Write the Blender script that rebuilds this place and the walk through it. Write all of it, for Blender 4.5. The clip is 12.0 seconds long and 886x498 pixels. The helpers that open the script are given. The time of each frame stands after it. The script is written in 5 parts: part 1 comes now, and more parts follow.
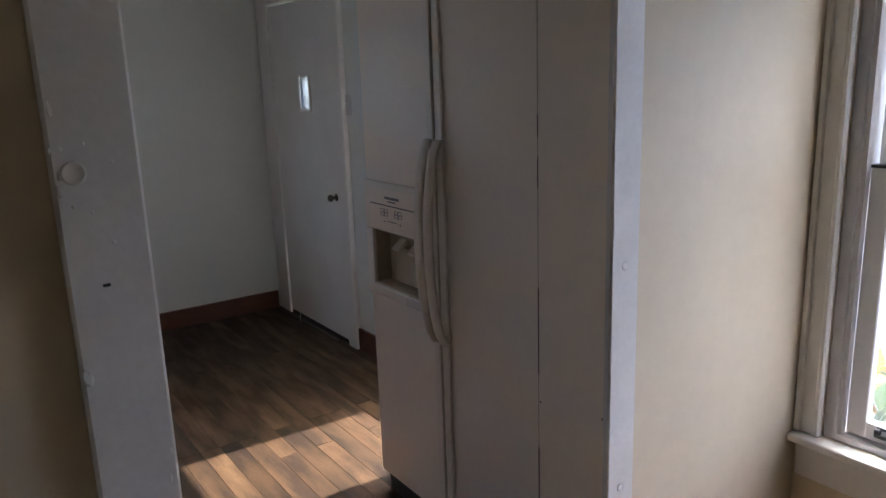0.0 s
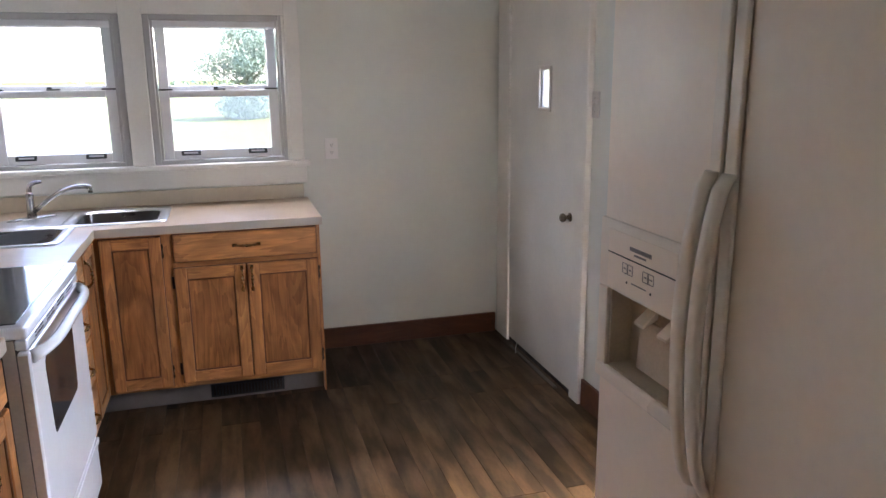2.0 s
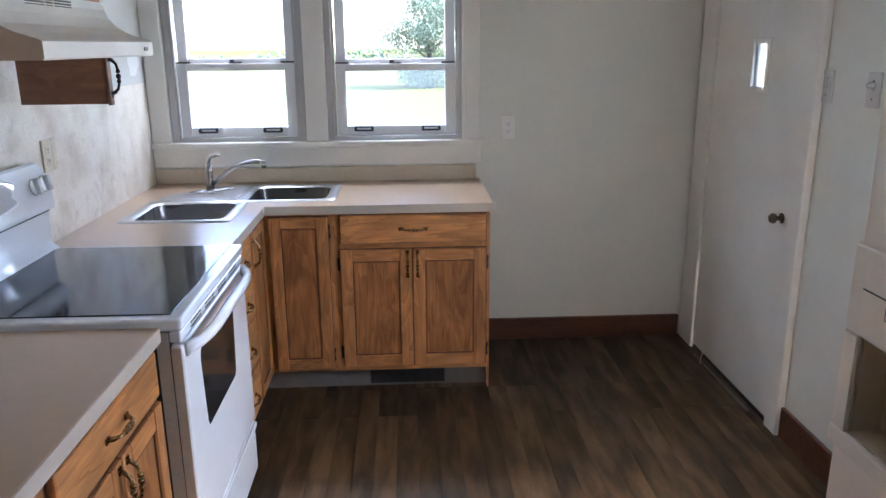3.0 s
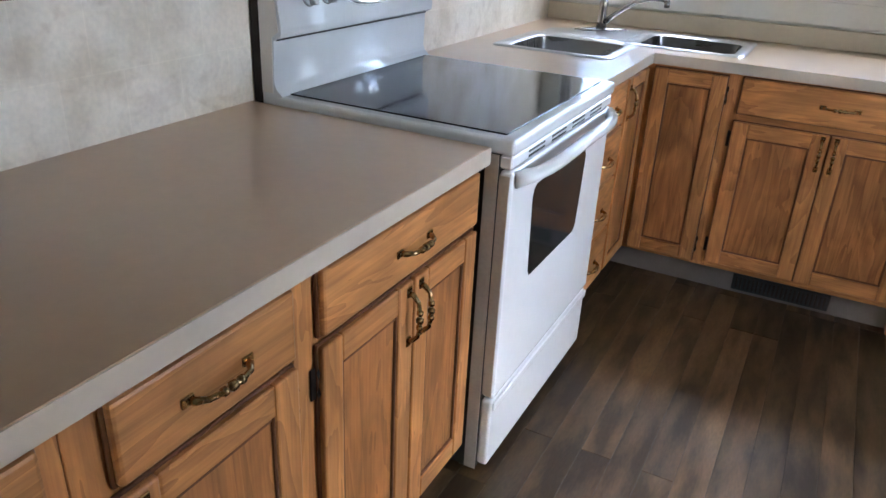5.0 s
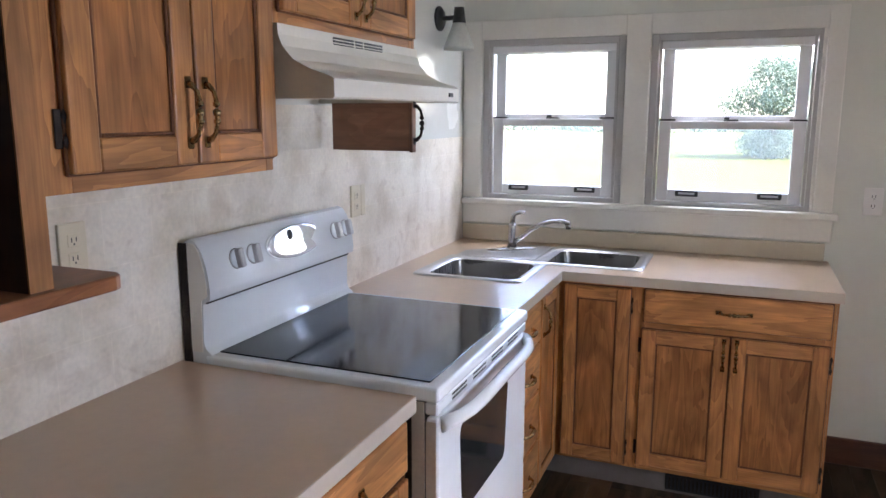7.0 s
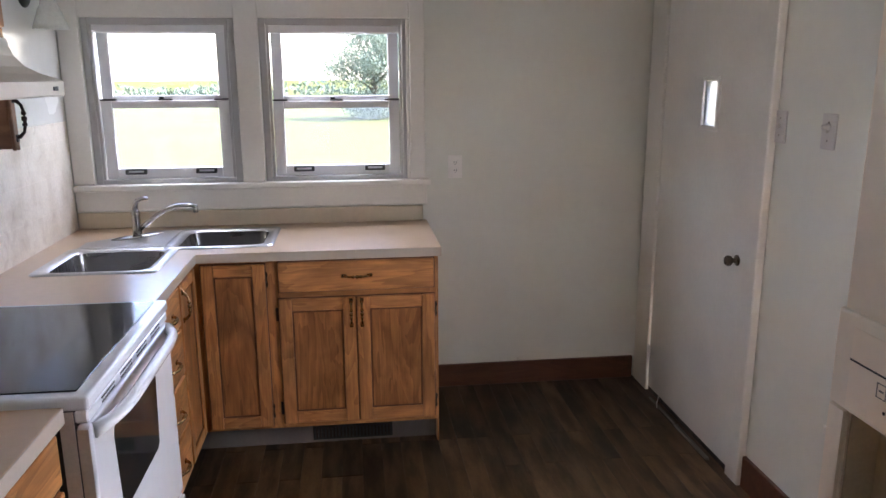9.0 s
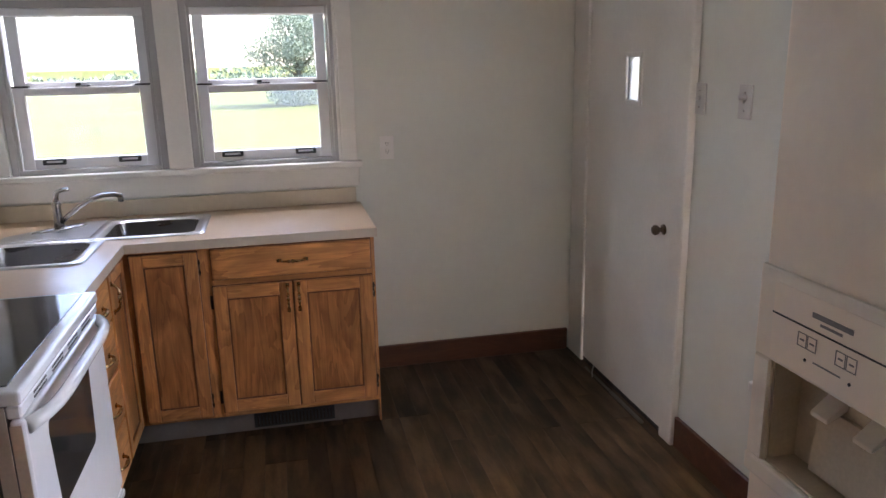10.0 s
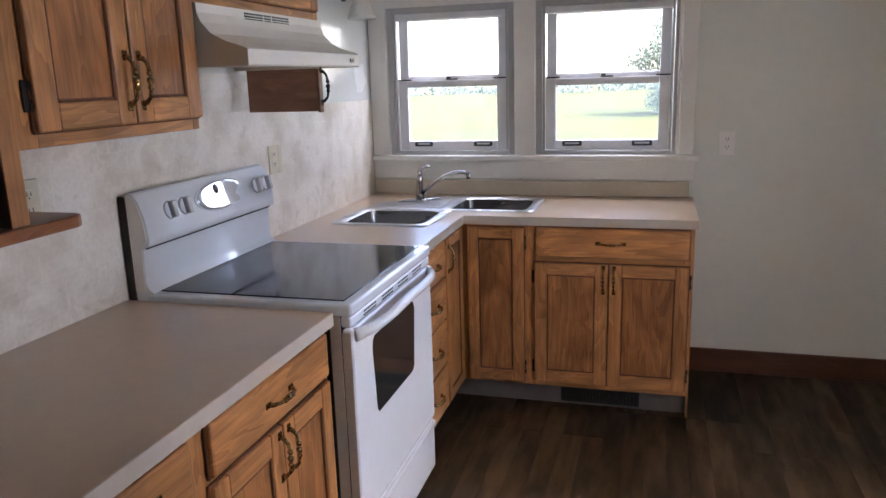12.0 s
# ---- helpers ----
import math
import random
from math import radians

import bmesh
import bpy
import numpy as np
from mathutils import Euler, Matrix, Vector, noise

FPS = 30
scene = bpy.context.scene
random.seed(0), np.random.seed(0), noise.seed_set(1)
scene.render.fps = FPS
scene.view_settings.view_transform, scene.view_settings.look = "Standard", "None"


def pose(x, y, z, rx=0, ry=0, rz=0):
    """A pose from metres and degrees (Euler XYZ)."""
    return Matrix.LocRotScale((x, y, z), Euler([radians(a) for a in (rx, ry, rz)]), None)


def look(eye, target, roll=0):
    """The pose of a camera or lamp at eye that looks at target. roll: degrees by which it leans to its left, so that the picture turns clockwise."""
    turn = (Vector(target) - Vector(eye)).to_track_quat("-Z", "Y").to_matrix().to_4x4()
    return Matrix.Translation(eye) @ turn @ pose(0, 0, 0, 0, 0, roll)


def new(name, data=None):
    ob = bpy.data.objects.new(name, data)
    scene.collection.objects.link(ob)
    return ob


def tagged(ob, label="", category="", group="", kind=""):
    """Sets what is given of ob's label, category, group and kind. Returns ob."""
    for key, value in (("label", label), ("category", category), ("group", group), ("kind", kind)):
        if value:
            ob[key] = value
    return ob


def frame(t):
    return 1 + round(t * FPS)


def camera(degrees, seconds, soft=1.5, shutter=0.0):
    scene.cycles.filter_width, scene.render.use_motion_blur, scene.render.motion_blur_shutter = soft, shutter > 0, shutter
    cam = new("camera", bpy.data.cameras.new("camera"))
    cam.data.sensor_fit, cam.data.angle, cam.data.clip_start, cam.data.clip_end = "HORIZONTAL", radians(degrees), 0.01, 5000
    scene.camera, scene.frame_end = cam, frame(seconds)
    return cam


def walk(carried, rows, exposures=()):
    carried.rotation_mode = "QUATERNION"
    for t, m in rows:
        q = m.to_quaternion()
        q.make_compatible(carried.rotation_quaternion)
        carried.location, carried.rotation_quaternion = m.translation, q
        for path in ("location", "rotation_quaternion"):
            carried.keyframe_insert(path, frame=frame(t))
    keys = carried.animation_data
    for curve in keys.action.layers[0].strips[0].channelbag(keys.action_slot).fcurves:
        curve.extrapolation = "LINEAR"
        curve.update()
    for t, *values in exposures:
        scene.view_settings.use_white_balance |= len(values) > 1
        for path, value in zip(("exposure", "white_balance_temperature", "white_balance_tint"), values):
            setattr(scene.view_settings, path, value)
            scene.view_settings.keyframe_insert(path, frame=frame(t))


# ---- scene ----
cam = camera(61.5, 12.0)
PATH = [
    (0, (0.836, -4.925, 1.592), (1.946, -3.325, 1.135), -1.96),
    (0.5, (0.918, -4.752, 1.598), (1.881, -3.063, 1.130), -1.20),
    (1, (0.997, -4.622, 1.619), (1.811, -2.857, 1.150), -1.07),
    (1.5, (1.194, -4.431, 1.610), (1.838, -2.595, 1.144), -1.58),
    (2, (1.239, -4.225, 1.583), (1.778, -2.354, 1.126), -0.54),
    (2.5, (1.235, -4.041, 1.603), (1.647, -2.146, 1.114), -0.40),
    (3, (1.275, -3.909, 1.604), (1.367, -1.982, 1.074), -0.46),
    (3.5, (1.332, -3.644, 1.522), (0.935, -1.768, 0.957), 0.56),
    (3.7, (1.327, -3.605, 1.511), (0.770, -1.786, 0.892), 1.19),
    (5.3, (1.235, -3.523, 1.374), (0.414, -1.909, 0.526), 2.80),
    (5.5, (1.227, -3.545, 1.406), (0.399, -1.895, 0.638), 3.06),
    (6, (1.241, -3.528, 1.461), (0.346, -1.828, 0.905), 2.08),
    (6.5, (1.257, -3.530, 1.518), (0.365, -1.791, 1.095), 1.12),
    (7, (1.290, -3.565, 1.544), (0.557, -1.739, 1.186), 0.07),
    (7.5, (1.304, -3.624, 1.575), (0.850, -1.712, 1.202), -0.31),
    (7.7, (1.317, -3.636, 1.590), (0.964, -1.706, 1.203), -0.57),
    (9.3, (1.277, -3.742, 1.629), (1.601, -1.823, 1.168), -0.36),
    (9.5, (1.267, -3.748, 1.622), (1.635, -1.838, 1.156), -0.62),
    (10, (1.276, -3.742, 1.610), (1.686, -1.849, 1.115), -1.25),
    (10.5, (1.309, -3.746, 1.602), (1.684, -1.851, 1.085), -2.14),
    (11, (1.347, -3.783, 1.596), (1.553, -1.855, 1.104), -2.23),
    (11.5, (1.469, -3.878, 1.583), (1.316, -1.936, 1.127), -1.96),
    (12, (1.474, -3.891, 1.530), (0.933, -2.018, 1.083), -1.73),
]
# stops and white balance as the film's camera opens up on its way into the darker kitchen
EXPOSURE = [(0, 3.05, 5840, 20), (0.5, 3.45, 5940, 21), (1, 3.85, 6040, 22), (1.5, 4.25, 6340, 23), (2.5, 4.25, 6420, 21), (3, 4.15, 6070, 19),
            (3.5, 3.7, 6220, 22), (5.5, 4.42, 6270, 12), (6, 3.91, 6470, 18), (6.5, 4.1, 6520, 21), (7, 4.12, 6470, 22), (7.5, 4.16, 6470, 22),
            (9.5, 3.95, 6670, 25), (10.5, 3.85, 6720, 24), (11.5, 3.83, 6570, 26), (12, 3.85, 6520, 25)]
walk(cam, [(t, look(eye, target, roll)) for t, eye, target, roll in PATH], exposures=EXPOSURE)

# ---- light ----
SUN_ELEVATION, SUN_AZIMUTH = 54.0, 92.0   # degrees; azimuth from +y towards +x
world = bpy.data.worlds.new("world")
scene.world = world
world.use_nodes = True
wn = world.node_tree.nodes
sky = wn.new("ShaderNodeTexSky")
sky.sky_type = "NISHITA"
sky.sun_disc = False
sky.sun_elevation = radians(SUN_ELEVATION)
sky.sun_rotation = radians(SUN_AZIMUTH)
sky.dust_density = 1.5
world.node_tree.links.new(sky.outputs[0], wn["Background"].inputs[0])
wn["Background"].inputs[1].default_value = 0.15
sun_data = bpy.data.lights.new("sun", "SUN")
sun_data.energy = 2.0
sun_data.angle = radians(0.6)
sun_data.color = (1.0, 0.94, 0.85)
sun = new("sun", sun_data)
_a, _e = radians(SUN_AZIMUTH), radians(SUN_ELEVATION)
_to_sun = Vector((math.sin(_a) * math.cos(_e), math.cos(_a) * math.cos(_e), math.sin(_e)))
sun.matrix_world = look(_to_sun * 30, (0, 0, 0))
# sky light through the window beside the refrigerator
sky_data = bpy.data.lights.new("window_sky", "AREA")
sky_data.shape, sky_data.size, sky_data.size_y = "RECTANGLE", 0.60, 1.40
sky_data.energy = 0.31
sky_data.spread = radians(120)
sky_data.color = (0.66, 0.82, 1.0)
window_sky = new("window_sky", sky_data)
window_sky.matrix_world = look((2.925, -2.24, 1.26), (0.0, -2.24, 1.26))
# added fill lamps, unseen above the two sink windows, boosting sky light on the counter
for _x in (0.416, 1.226):
    head_data = bpy.data.lights.new("sink_window_fill", "AREA")
    head_data.shape, head_data.size, head_data.size_y = "RECTANGLE", 0.70, 0.40
    head_data.energy = 1.85
    head_data.color = (0.80, 0.90, 1.0)
    new("sink_window_fill", head_data).matrix_world = look((_x, 0.34, 2.20), (_x, -0.35, 0.92))


# ---- materials ----
def material(name, colour, rough=0.5, metal=0.0, vary=0.12, scale=6.0, stretch=(1, 1, 1), bump=0.0, bump_scale=200.0,
             dark=None, spread=(0.35, 0.65), random_tint=0.0, spec=0.5, fine=0.06, rough_vary=0.08):
    """A surface with two scales of variation: broad mottling towards `dark`, fine grain, and a fine relief."""
    m = bpy.data.materials.new(name)
    m.use_nodes = True
    t = m.node_tree
    n, link = t.nodes, t.links.new
    b = n["Principled BSDF"]
    coord = n.new("ShaderNodeTexCoord")
    mapping = n.new("ShaderNodeMapping")
    mapping.inputs["Scale"].default_value = stretch
    link(coord.outputs["Object"], mapping.inputs[0])
    if random_tint:
        where = n.new("ShaderNodeObjectInfo")
        far = n.new("ShaderNodeVectorMath")
        far.operation = "MULTIPLY"
        far.inputs[1].default_value = (37.0, 53.0, 29.0)
        link(where.outputs["Random"], far.inputs[0])
        link(far.outputs[0], mapping.inputs["Location"])
    big = n.new("ShaderNodeTexNoise")
    big.inputs["Scale"].default_value = scale
    big.inputs["Detail"].default_value = 6
    small = n.new("ShaderNodeTexNoise")
    small.inputs["Scale"].default_value = scale * 14
    small.inputs["Detail"].default_value = 4
    link(mapping.outputs[0], big.inputs[0])
    link(mapping.outputs[0], small.inputs[0])
    ramp = n.new("ShaderNodeMapRange")
    ramp.inputs[1].default_value, ramp.inputs[2].default_value = spread
    link(big.outputs[0], ramp.inputs[0])
    mix = n.new("ShaderNodeMix")
    mix.data_type = "RGBA"
    other = dark or tuple(c * (1 - vary) for c in colour)
    mix.inputs[6].default_value = (*colour, 1)
    mix.inputs[7].default_value = (*other, 1)
    link(ramp.outputs[0], mix.inputs[0])
    last = mix.outputs[2]
    hsv = n.new("ShaderNodeHueSaturation")
    link(last, hsv.inputs["Color"])
    val = n.new("ShaderNodeMapRange")
    val.inputs[1].default_value, val.inputs[2].default_value = 0.3, 0.7
    val.inputs[3].default_value, val.inputs[4].default_value = 1 - fine, 1 + fine
    link(small.outputs[0], val.inputs[0])
    value = val.outputs[0]
    if random_tint:
        info = n.new("ShaderNodeObjectInfo")
        r = n.new("ShaderNodeMapRange")
        r.inputs[3].default_value, r.inputs[4].default_value = 1 - random_tint, 1 + random_tint
        link(info.outputs["Random"], r.inputs[0])
        mul = n.new("ShaderNodeMath")
        mul.operation = "MULTIPLY"
        link(value, mul.inputs[0])
        link(r.outputs[0], mul.inputs[1])
        value = mul.outputs[0]
    link(value, hsv.inputs["Value"])
    link(hsv.outputs[0], b.inputs["Base Color"])
    rv = n.new("ShaderNodeMapRange")
    rv.inputs[1].default_value, rv.inputs[2].default_value = 0.3, 0.7
    rv.inputs[3].default_value, rv.inputs[4].default_value = max(0.02, rough - rough_vary), min(1, rough + rough_vary)
    link(big.outputs[0], rv.inputs[0])
    if rough_vary:
        link(rv.outputs[0], b.inputs["Roughness"])
    else:
        b.inputs["Roughness"].default_value = rough
    b.inputs["Metallic"].default_value = metal
    b.inputs["Specular IOR Level"].default_value = spec
    if bump:
        rel = n.new("ShaderNodeTexNoise")
        rel.inputs["Scale"].default_value = bump_scale
        link(mapping.outputs[0], rel.inputs[0])
        bn = n.new("ShaderNodeBump")
        bn.inputs["Strength"].default_value = bump
        bn.inputs["Distance"].default_value = 0.002
        link(rel.outputs[0], bn.inputs["Height"])
        link(bn.outputs[0], b.inputs["Normal"])
    return m


def wood(name, light, dark, grain, rough=0.38, tint=0.08, blotch=0.28):
    """Wood with cathedral grain and fine pores; grain: the axis along which it runs (0, 1, 2)."""
    m = bpy.data.materials.new(name)
    m.use_nodes = True
    t = m.node_tree
    n, link = t.nodes, t.links.new
    b = n["Principled BSDF"]
    coord = n.new("ShaderNodeTexCoord")
    info = n.new("ShaderNodeObjectInfo")
    shift = n.new("ShaderNodeVectorMath")
    shift.operation = "MULTIPLY_ADD"
    shift.inputs[1].default_value = (7.3, 5.1, 3.7)
    link(info.outputs["Random"], shift.inputs[0])
    link(coord.outputs["Object"], shift.inputs[2])
    mapping = n.new("ShaderNodeMapping")
    s = [6.5, 6.5, 6.5]
    s[grain] = 1.1
    mapping.inputs["Scale"].default_value = s
    link(shift.outputs[0], mapping.inputs[0])
    broad = n.new("ShaderNodeTexNoise")
    broad.inputs["Scale"].default_value = 1.3
    broad.inputs["Detail"].default_value = 3
    broad.inputs["Distortion"].default_value = 0.6
    link(mapping.outputs[0], broad.inputs[0])
    rings = n.new("ShaderNodeMath")
    rings.operation = "MULTIPLY"
    rings.inputs[1].default_value = 9.0
    link(broad.outputs[0], rings.inputs[0])
    saw = n.new("ShaderNodeMath")
    saw.operation = "FRACT"
    link(rings.outputs[0], saw.inputs[0])
    pores_map = n.new("ShaderNodeMapping")
    p = [170.0, 170.0, 170.0]
    p[grain] = 5.0
    pores_map.inputs["Scale"].default_value = p
    link(shift.outputs[0], pores_map.inputs[0])
    pores = n.new("ShaderNodeTexNoise")
    pores.inputs["Scale"].default_value = 1.0
    pores.inputs["Detail"].default_value = 2
    link(pores_map.outputs[0], pores.inputs[0])
    mix = n.new("ShaderNodeMix")
    mix.data_type = "RGBA"
    mix.inputs[6].default_value = (*light, 1)
    mix.inputs[7].default_value = (*dark, 1)
    add = n.new("ShaderNodeMath")
    add.operation = "MULTIPLY_ADD"
    add.inputs[1].default_value = 0.52
    pr = n.new("ShaderNodeMapRange")
    pr.inputs[1].default_value, pr.inputs[2].default_value = 0.35, 0.75
    pr.inputs[3].default_value, pr.inputs[4].default_value = -0.05, 0.36
    link(pores.outputs[0], pr.inputs[0])
    link(saw.outputs[0], add.inputs[0])
    link(pr.outputs[0], add.inputs[2])
    link(add.outputs[0], mix.inputs[0])
    mix.clamp_factor = True
    hsv = n.new("ShaderNodeHueSaturation")
    r = n.new("ShaderNodeMapRange")
    r.inputs[3].default_value, r.inputs[4].default_value = 1 - tint, 1 + tint
    link(info.outputs["Random"], r.inputs[0])
    stain_map = n.new("ShaderNodeMapping")
    q = [14.0, 14.0, 14.0]
    q[grain] = 5.0
    stain_map.inputs["Scale"].default_value = q
    link(shift.outputs[0], stain_map.inputs[0])
    stain = n.new("ShaderNodeTexNoise")
    stain.inputs["Scale"].default_value = 1.0
    stain.inputs["Detail"].default_value = 4
    stain.inputs["Distortion"].default_value = 0.8
    link(stain_map.outputs[0], stain.inputs[0])
    sr = n.new("ShaderNodeMapRange")
    sr.inputs[1].default_value, sr.inputs[2].default_value = 0.3, 0.7
    sr.inputs[3].default_value, sr.inputs[4].default_value = 1 - blotch, 1 + blotch
    link(stain.outputs[0], sr.inputs[0])
    both = n.new("ShaderNodeMath")
    both.operation = "MULTIPLY"
    link(r.outputs[0], both.inputs[0])
    link(sr.outputs[0], both.inputs[1])
    link(both.outputs[0], hsv.inputs["Value"])
    link(mix.outputs[2], hsv.inputs["Color"])
    link(hsv.outputs[0], b.inputs["Base Color"])
    b.inputs["Roughness"].default_value = rough
    bn = n.new("ShaderNodeBump")
    bn.inputs["Strength"].default_value = 0.12
    bn.inputs["Distance"].default_value = 0.001
    link(pores.outputs[0], bn.inputs["Height"])
    link(bn.outputs[0], b.inputs["Normal"])
    return m


def glass_material(name, rough=0.0, colour=(1, 1, 1)):
    m = bpy.data.materials.new(name)
    m.use_nodes = True
    b = m.node_tree.nodes["Principled BSDF"]
    b.inputs["Base Color"].default_value = (*colour, 1)
    b.inputs["Transmission Weight"].default_value = 1.0
    b.inputs["Roughness"].default_value = rough
    b.inputs["IOR"].default_value = 1.45
    return m


def wallpaper_material():
    """Wall covering printed as pale marbled tiles about 15 cm wide."""
    m = material("marbled_wallpaper", (0.80, 0.735, 0.64), 0.45, vary=0.2, scale=6, dark=(0.63, 0.55, 0.44), spread=(0.44, 0.68), bump=0.15, bump_scale=90)
    t = m.node_tree
    n, link = t.nodes, t.links.new
    b = n["Principled BSDF"]
    src = b.inputs["Base Color"].links[0].from_socket
    coord = n.new("ShaderNodeTexCoord")
    sep = n.new("ShaderNodeSeparateXYZ")
    link(coord.outputs["Object"], sep.inputs[0])
    comb = n.new("ShaderNodeCombineXYZ")
    link(sep.outputs["Y"], comb.inputs["X"])
    link(sep.outputs["Z"], comb.inputs["Y"])
    brick = n.new("ShaderNodeTexBrick")
    brick.offset = 0.5
    for k, v in (("Scale", 1.0), ("Mortar Size", 0.0022), ("Mortar Smooth", 0.6), ("Brick Width", 0.15), ("Row Height", 0.15)):
        brick.inputs[k].default_value = v
    brick.inputs["Color1"].default_value = (1, 1, 1, 1)
    brick.inputs["Color2"].default_value = (0.955, 0.945, 0.925, 1)
    brick.inputs["Mortar"].default_value = (1.035, 1.03, 1.02, 1)
    link(comb.outputs[0], brick.inputs["Vector"])
    veins = n.new("ShaderNodeTexNoise")
    veins.inputs["Scale"].default_value = 9
    veins.inputs["Detail"].default_value = 8
    veins.inputs["Distortion"].default_value = 1.5
    link(coord.outputs["Object"], veins.inputs[0])
    vr = n.new("ShaderNodeMapRange")
    vr.inputs[1].default_value, vr.inputs[2].default_value = 0.56, 0.74
    vr.inputs[3].default_value, vr.inputs[4].default_value = 0.0, 0.38
    link(veins.outputs[0], vr.inputs[0])
    mul = n.new("ShaderNodeMix")
    mul.data_type, mul.blend_type = "RGBA", "MULTIPLY"
    mul.inputs[0].default_value = 1.0
    link(src, mul.inputs[6])
    link(brick.outputs[0], mul.inputs[7])
    vein = n.new("ShaderNodeMix")
    vein.data_type = "RGBA"
    vein.inputs[7].default_value = (0.42, 0.315, 0.225, 1)
    link(vr.outputs[0], vein.inputs[0])
    link(mul.outputs[2], vein.inputs[6])
    link(vein.outputs[2], b.inputs["Base Color"])
    return m


WALL = material("white_wall_paint", (0.685, 0.695, 0.625), 0.55, vary=0.05, scale=1.5, bump=0.25, bump_scale=45, fine=0.015)
GLOSS_WALL = material("glossy_white_wall_paint", (0.74, 0.74, 0.69), 0.24, vary=0.05, scale=1.5, bump=0.2, bump_scale=30, fine=0.015)
DINING = material("beige_wall_paint", (0.66, 0.56, 0.40), 0.6, vary=0.08, scale=1.8, bump=0.25, bump_scale=45, fine=0.02)
TRIM = material("white_trim_paint", (0.76, 0.74, 0.68), 0.38, vary=0.06, scale=4, bump=0.2, bump_scale=30, fine=0.02)
WORN_TRIM = material("chipped_white_trim_paint", (0.72, 0.70, 0.66), 0.4, vary=0.10, scale=7, bump=0.45, bump_scale=22, fine=0.03)
CEILING = material("white_ceiling_paint", (0.78, 0.78, 0.75), 0.7, vary=0.04, scale=2, bump=0.3, bump_scale=60, fine=0.01)
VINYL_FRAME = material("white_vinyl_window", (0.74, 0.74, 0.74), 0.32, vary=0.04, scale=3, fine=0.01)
# the white vinyl again, greyed for the backlit shade on the jambs
VINYL_JAMB = material("backlit_grey_vinyl_window_jamb", (0.46, 0.45, 0.44), 0.4, vary=0.08, scale=5, fine=0.02)
PAPER = wallpaper_material()
OAK_V = wood("oak_upright_grain", (0.54, 0.240, 0.080), (0.24, 0.088, 0.027), 2)
OAK_X = wood("oak_grain_along_x", (0.55, 0.248, 0.084), (0.25, 0.093, 0.028), 0)
OAK_Y = wood("oak_grain_along_y", (0.55, 0.248, 0.084), (0.25, 0.093, 0.028), 1)
OAK_PANEL = wood("oak_veneer_panel", (0.43, 0.176, 0.056), (0.19, 0.066, 0.019), 2, blotch=0.36)
# reddish-brown routed edges and mouldings, darkened for the shade in their grooves
OAK_LIP = wood("shade_dark_routed_oak_edge", (0.17, 0.058, 0.019), (0.09, 0.028, 0.010), 2, 0.5)
# niche wood, coloured near black for the shade inside
DARK_WOOD = wood("shade_darkened_cabinet_inside", (0.042, 0.015, 0.007), (0.022, 0.008, 0.004), 2, 0.5)
SHELF_WOOD = wood("reddish_shelf_wood", (0.30, 0.115, 0.045), (0.18, 0.06, 0.022), 1, 0.3)
BASEBOARD = wood("red_brown_baseboard_wood", (0.115, 0.040, 0.017), (0.07, 0.022, 0.009), 0, 0.4)
BROWN_BOX = wood("brown_box_wood", (0.27, 0.128, 0.068), (0.20, 0.088, 0.045), 0, 0.5)
LAMINATE = material("beige_laminate", (0.55, 0.385, 0.252), 0.30, vary=0.05, scale=2.5, fine=0.03, rough_vary=0.02, spec=0.75)
LAMINATE.node_tree.nodes["Principled BSDF"].inputs["Coat Weight"].default_value = 0.22
LAMINATE.node_tree.nodes["Principled BSDF"].inputs["Coat Roughness"].default_value = 0.28
UPSTAND = material("pale_beige_laminate", (0.60, 0.515, 0.385), 0.35, vary=0.06, scale=3, fine=0.03)
LAMINATE_EDGE = material("pale_laminate_edge", (0.56, 0.49, 0.41), 0.35, vary=0.04, scale=6, fine=0.02, rough_vary=0)
# toe kick grey, taken darker for the shade under the cabinets
TOE = material("grey_toe_kick", (0.155, 0.135, 0.12), 0.6, vary=0.15, scale=8)
# one sink steel twice: bowls darkened for dim reflections, rims and deck brightened
STEEL = material("reflection_darkened_steel", (0.24, 0.23, 0.22), 0.30, 1.0, vary=0.08, scale=4, stretch=(1, 30, 1), fine=0.03)
BRIGHT_STEEL = material("brightened_steel", (0.56, 0.55, 0.54), 0.34, 1.0, vary=0.08, scale=4, stretch=(1, 30, 1), fine=0.03)
CHROME = material("brushed_nickel", (0.42, 0.405, 0.385), 0.2, 1.0, vary=0.03, scale=5, rough_vary=0.03)
BRASS = material("antique_brass", (0.50, 0.33, 0.15), 0.24, 1.0, vary=0.5, scale=60, dark=(0.13, 0.085, 0.045), spread=(0.4, 0.7))
HINGE_DARK = material("blackened_hinge_metal", (0.05, 0.04, 0.035), 0.45, 0.8, vary=0.2, scale=30)
ENAMEL = material("white_stove_enamel", (0.79, 0.825, 0.85), 0.12, vary=0.03, scale=3, fine=0.01, rough_vary=0.03)
ENAMEL_SIDE = material("cream_stove_side", (0.55, 0.50, 0.43), 0.45, vary=0.12, scale=8)
BLACK_GLASS = material("black_cooktop_glass", (0.010, 0.010, 0.012), 0.08, vary=0.4, scale=7, dark=(0.020, 0.020, 0.024), rough_vary=0.05, spec=0.30)
GLOSSY_WHITE = material("glossy_white_panel", (0.84, 0.85, 0.87), 0.06, 0.5, vary=0.02, rough_vary=0)
GRIP = material("grey_knob_grip", (0.45, 0.45, 0.46), 0.35, vary=0.05)
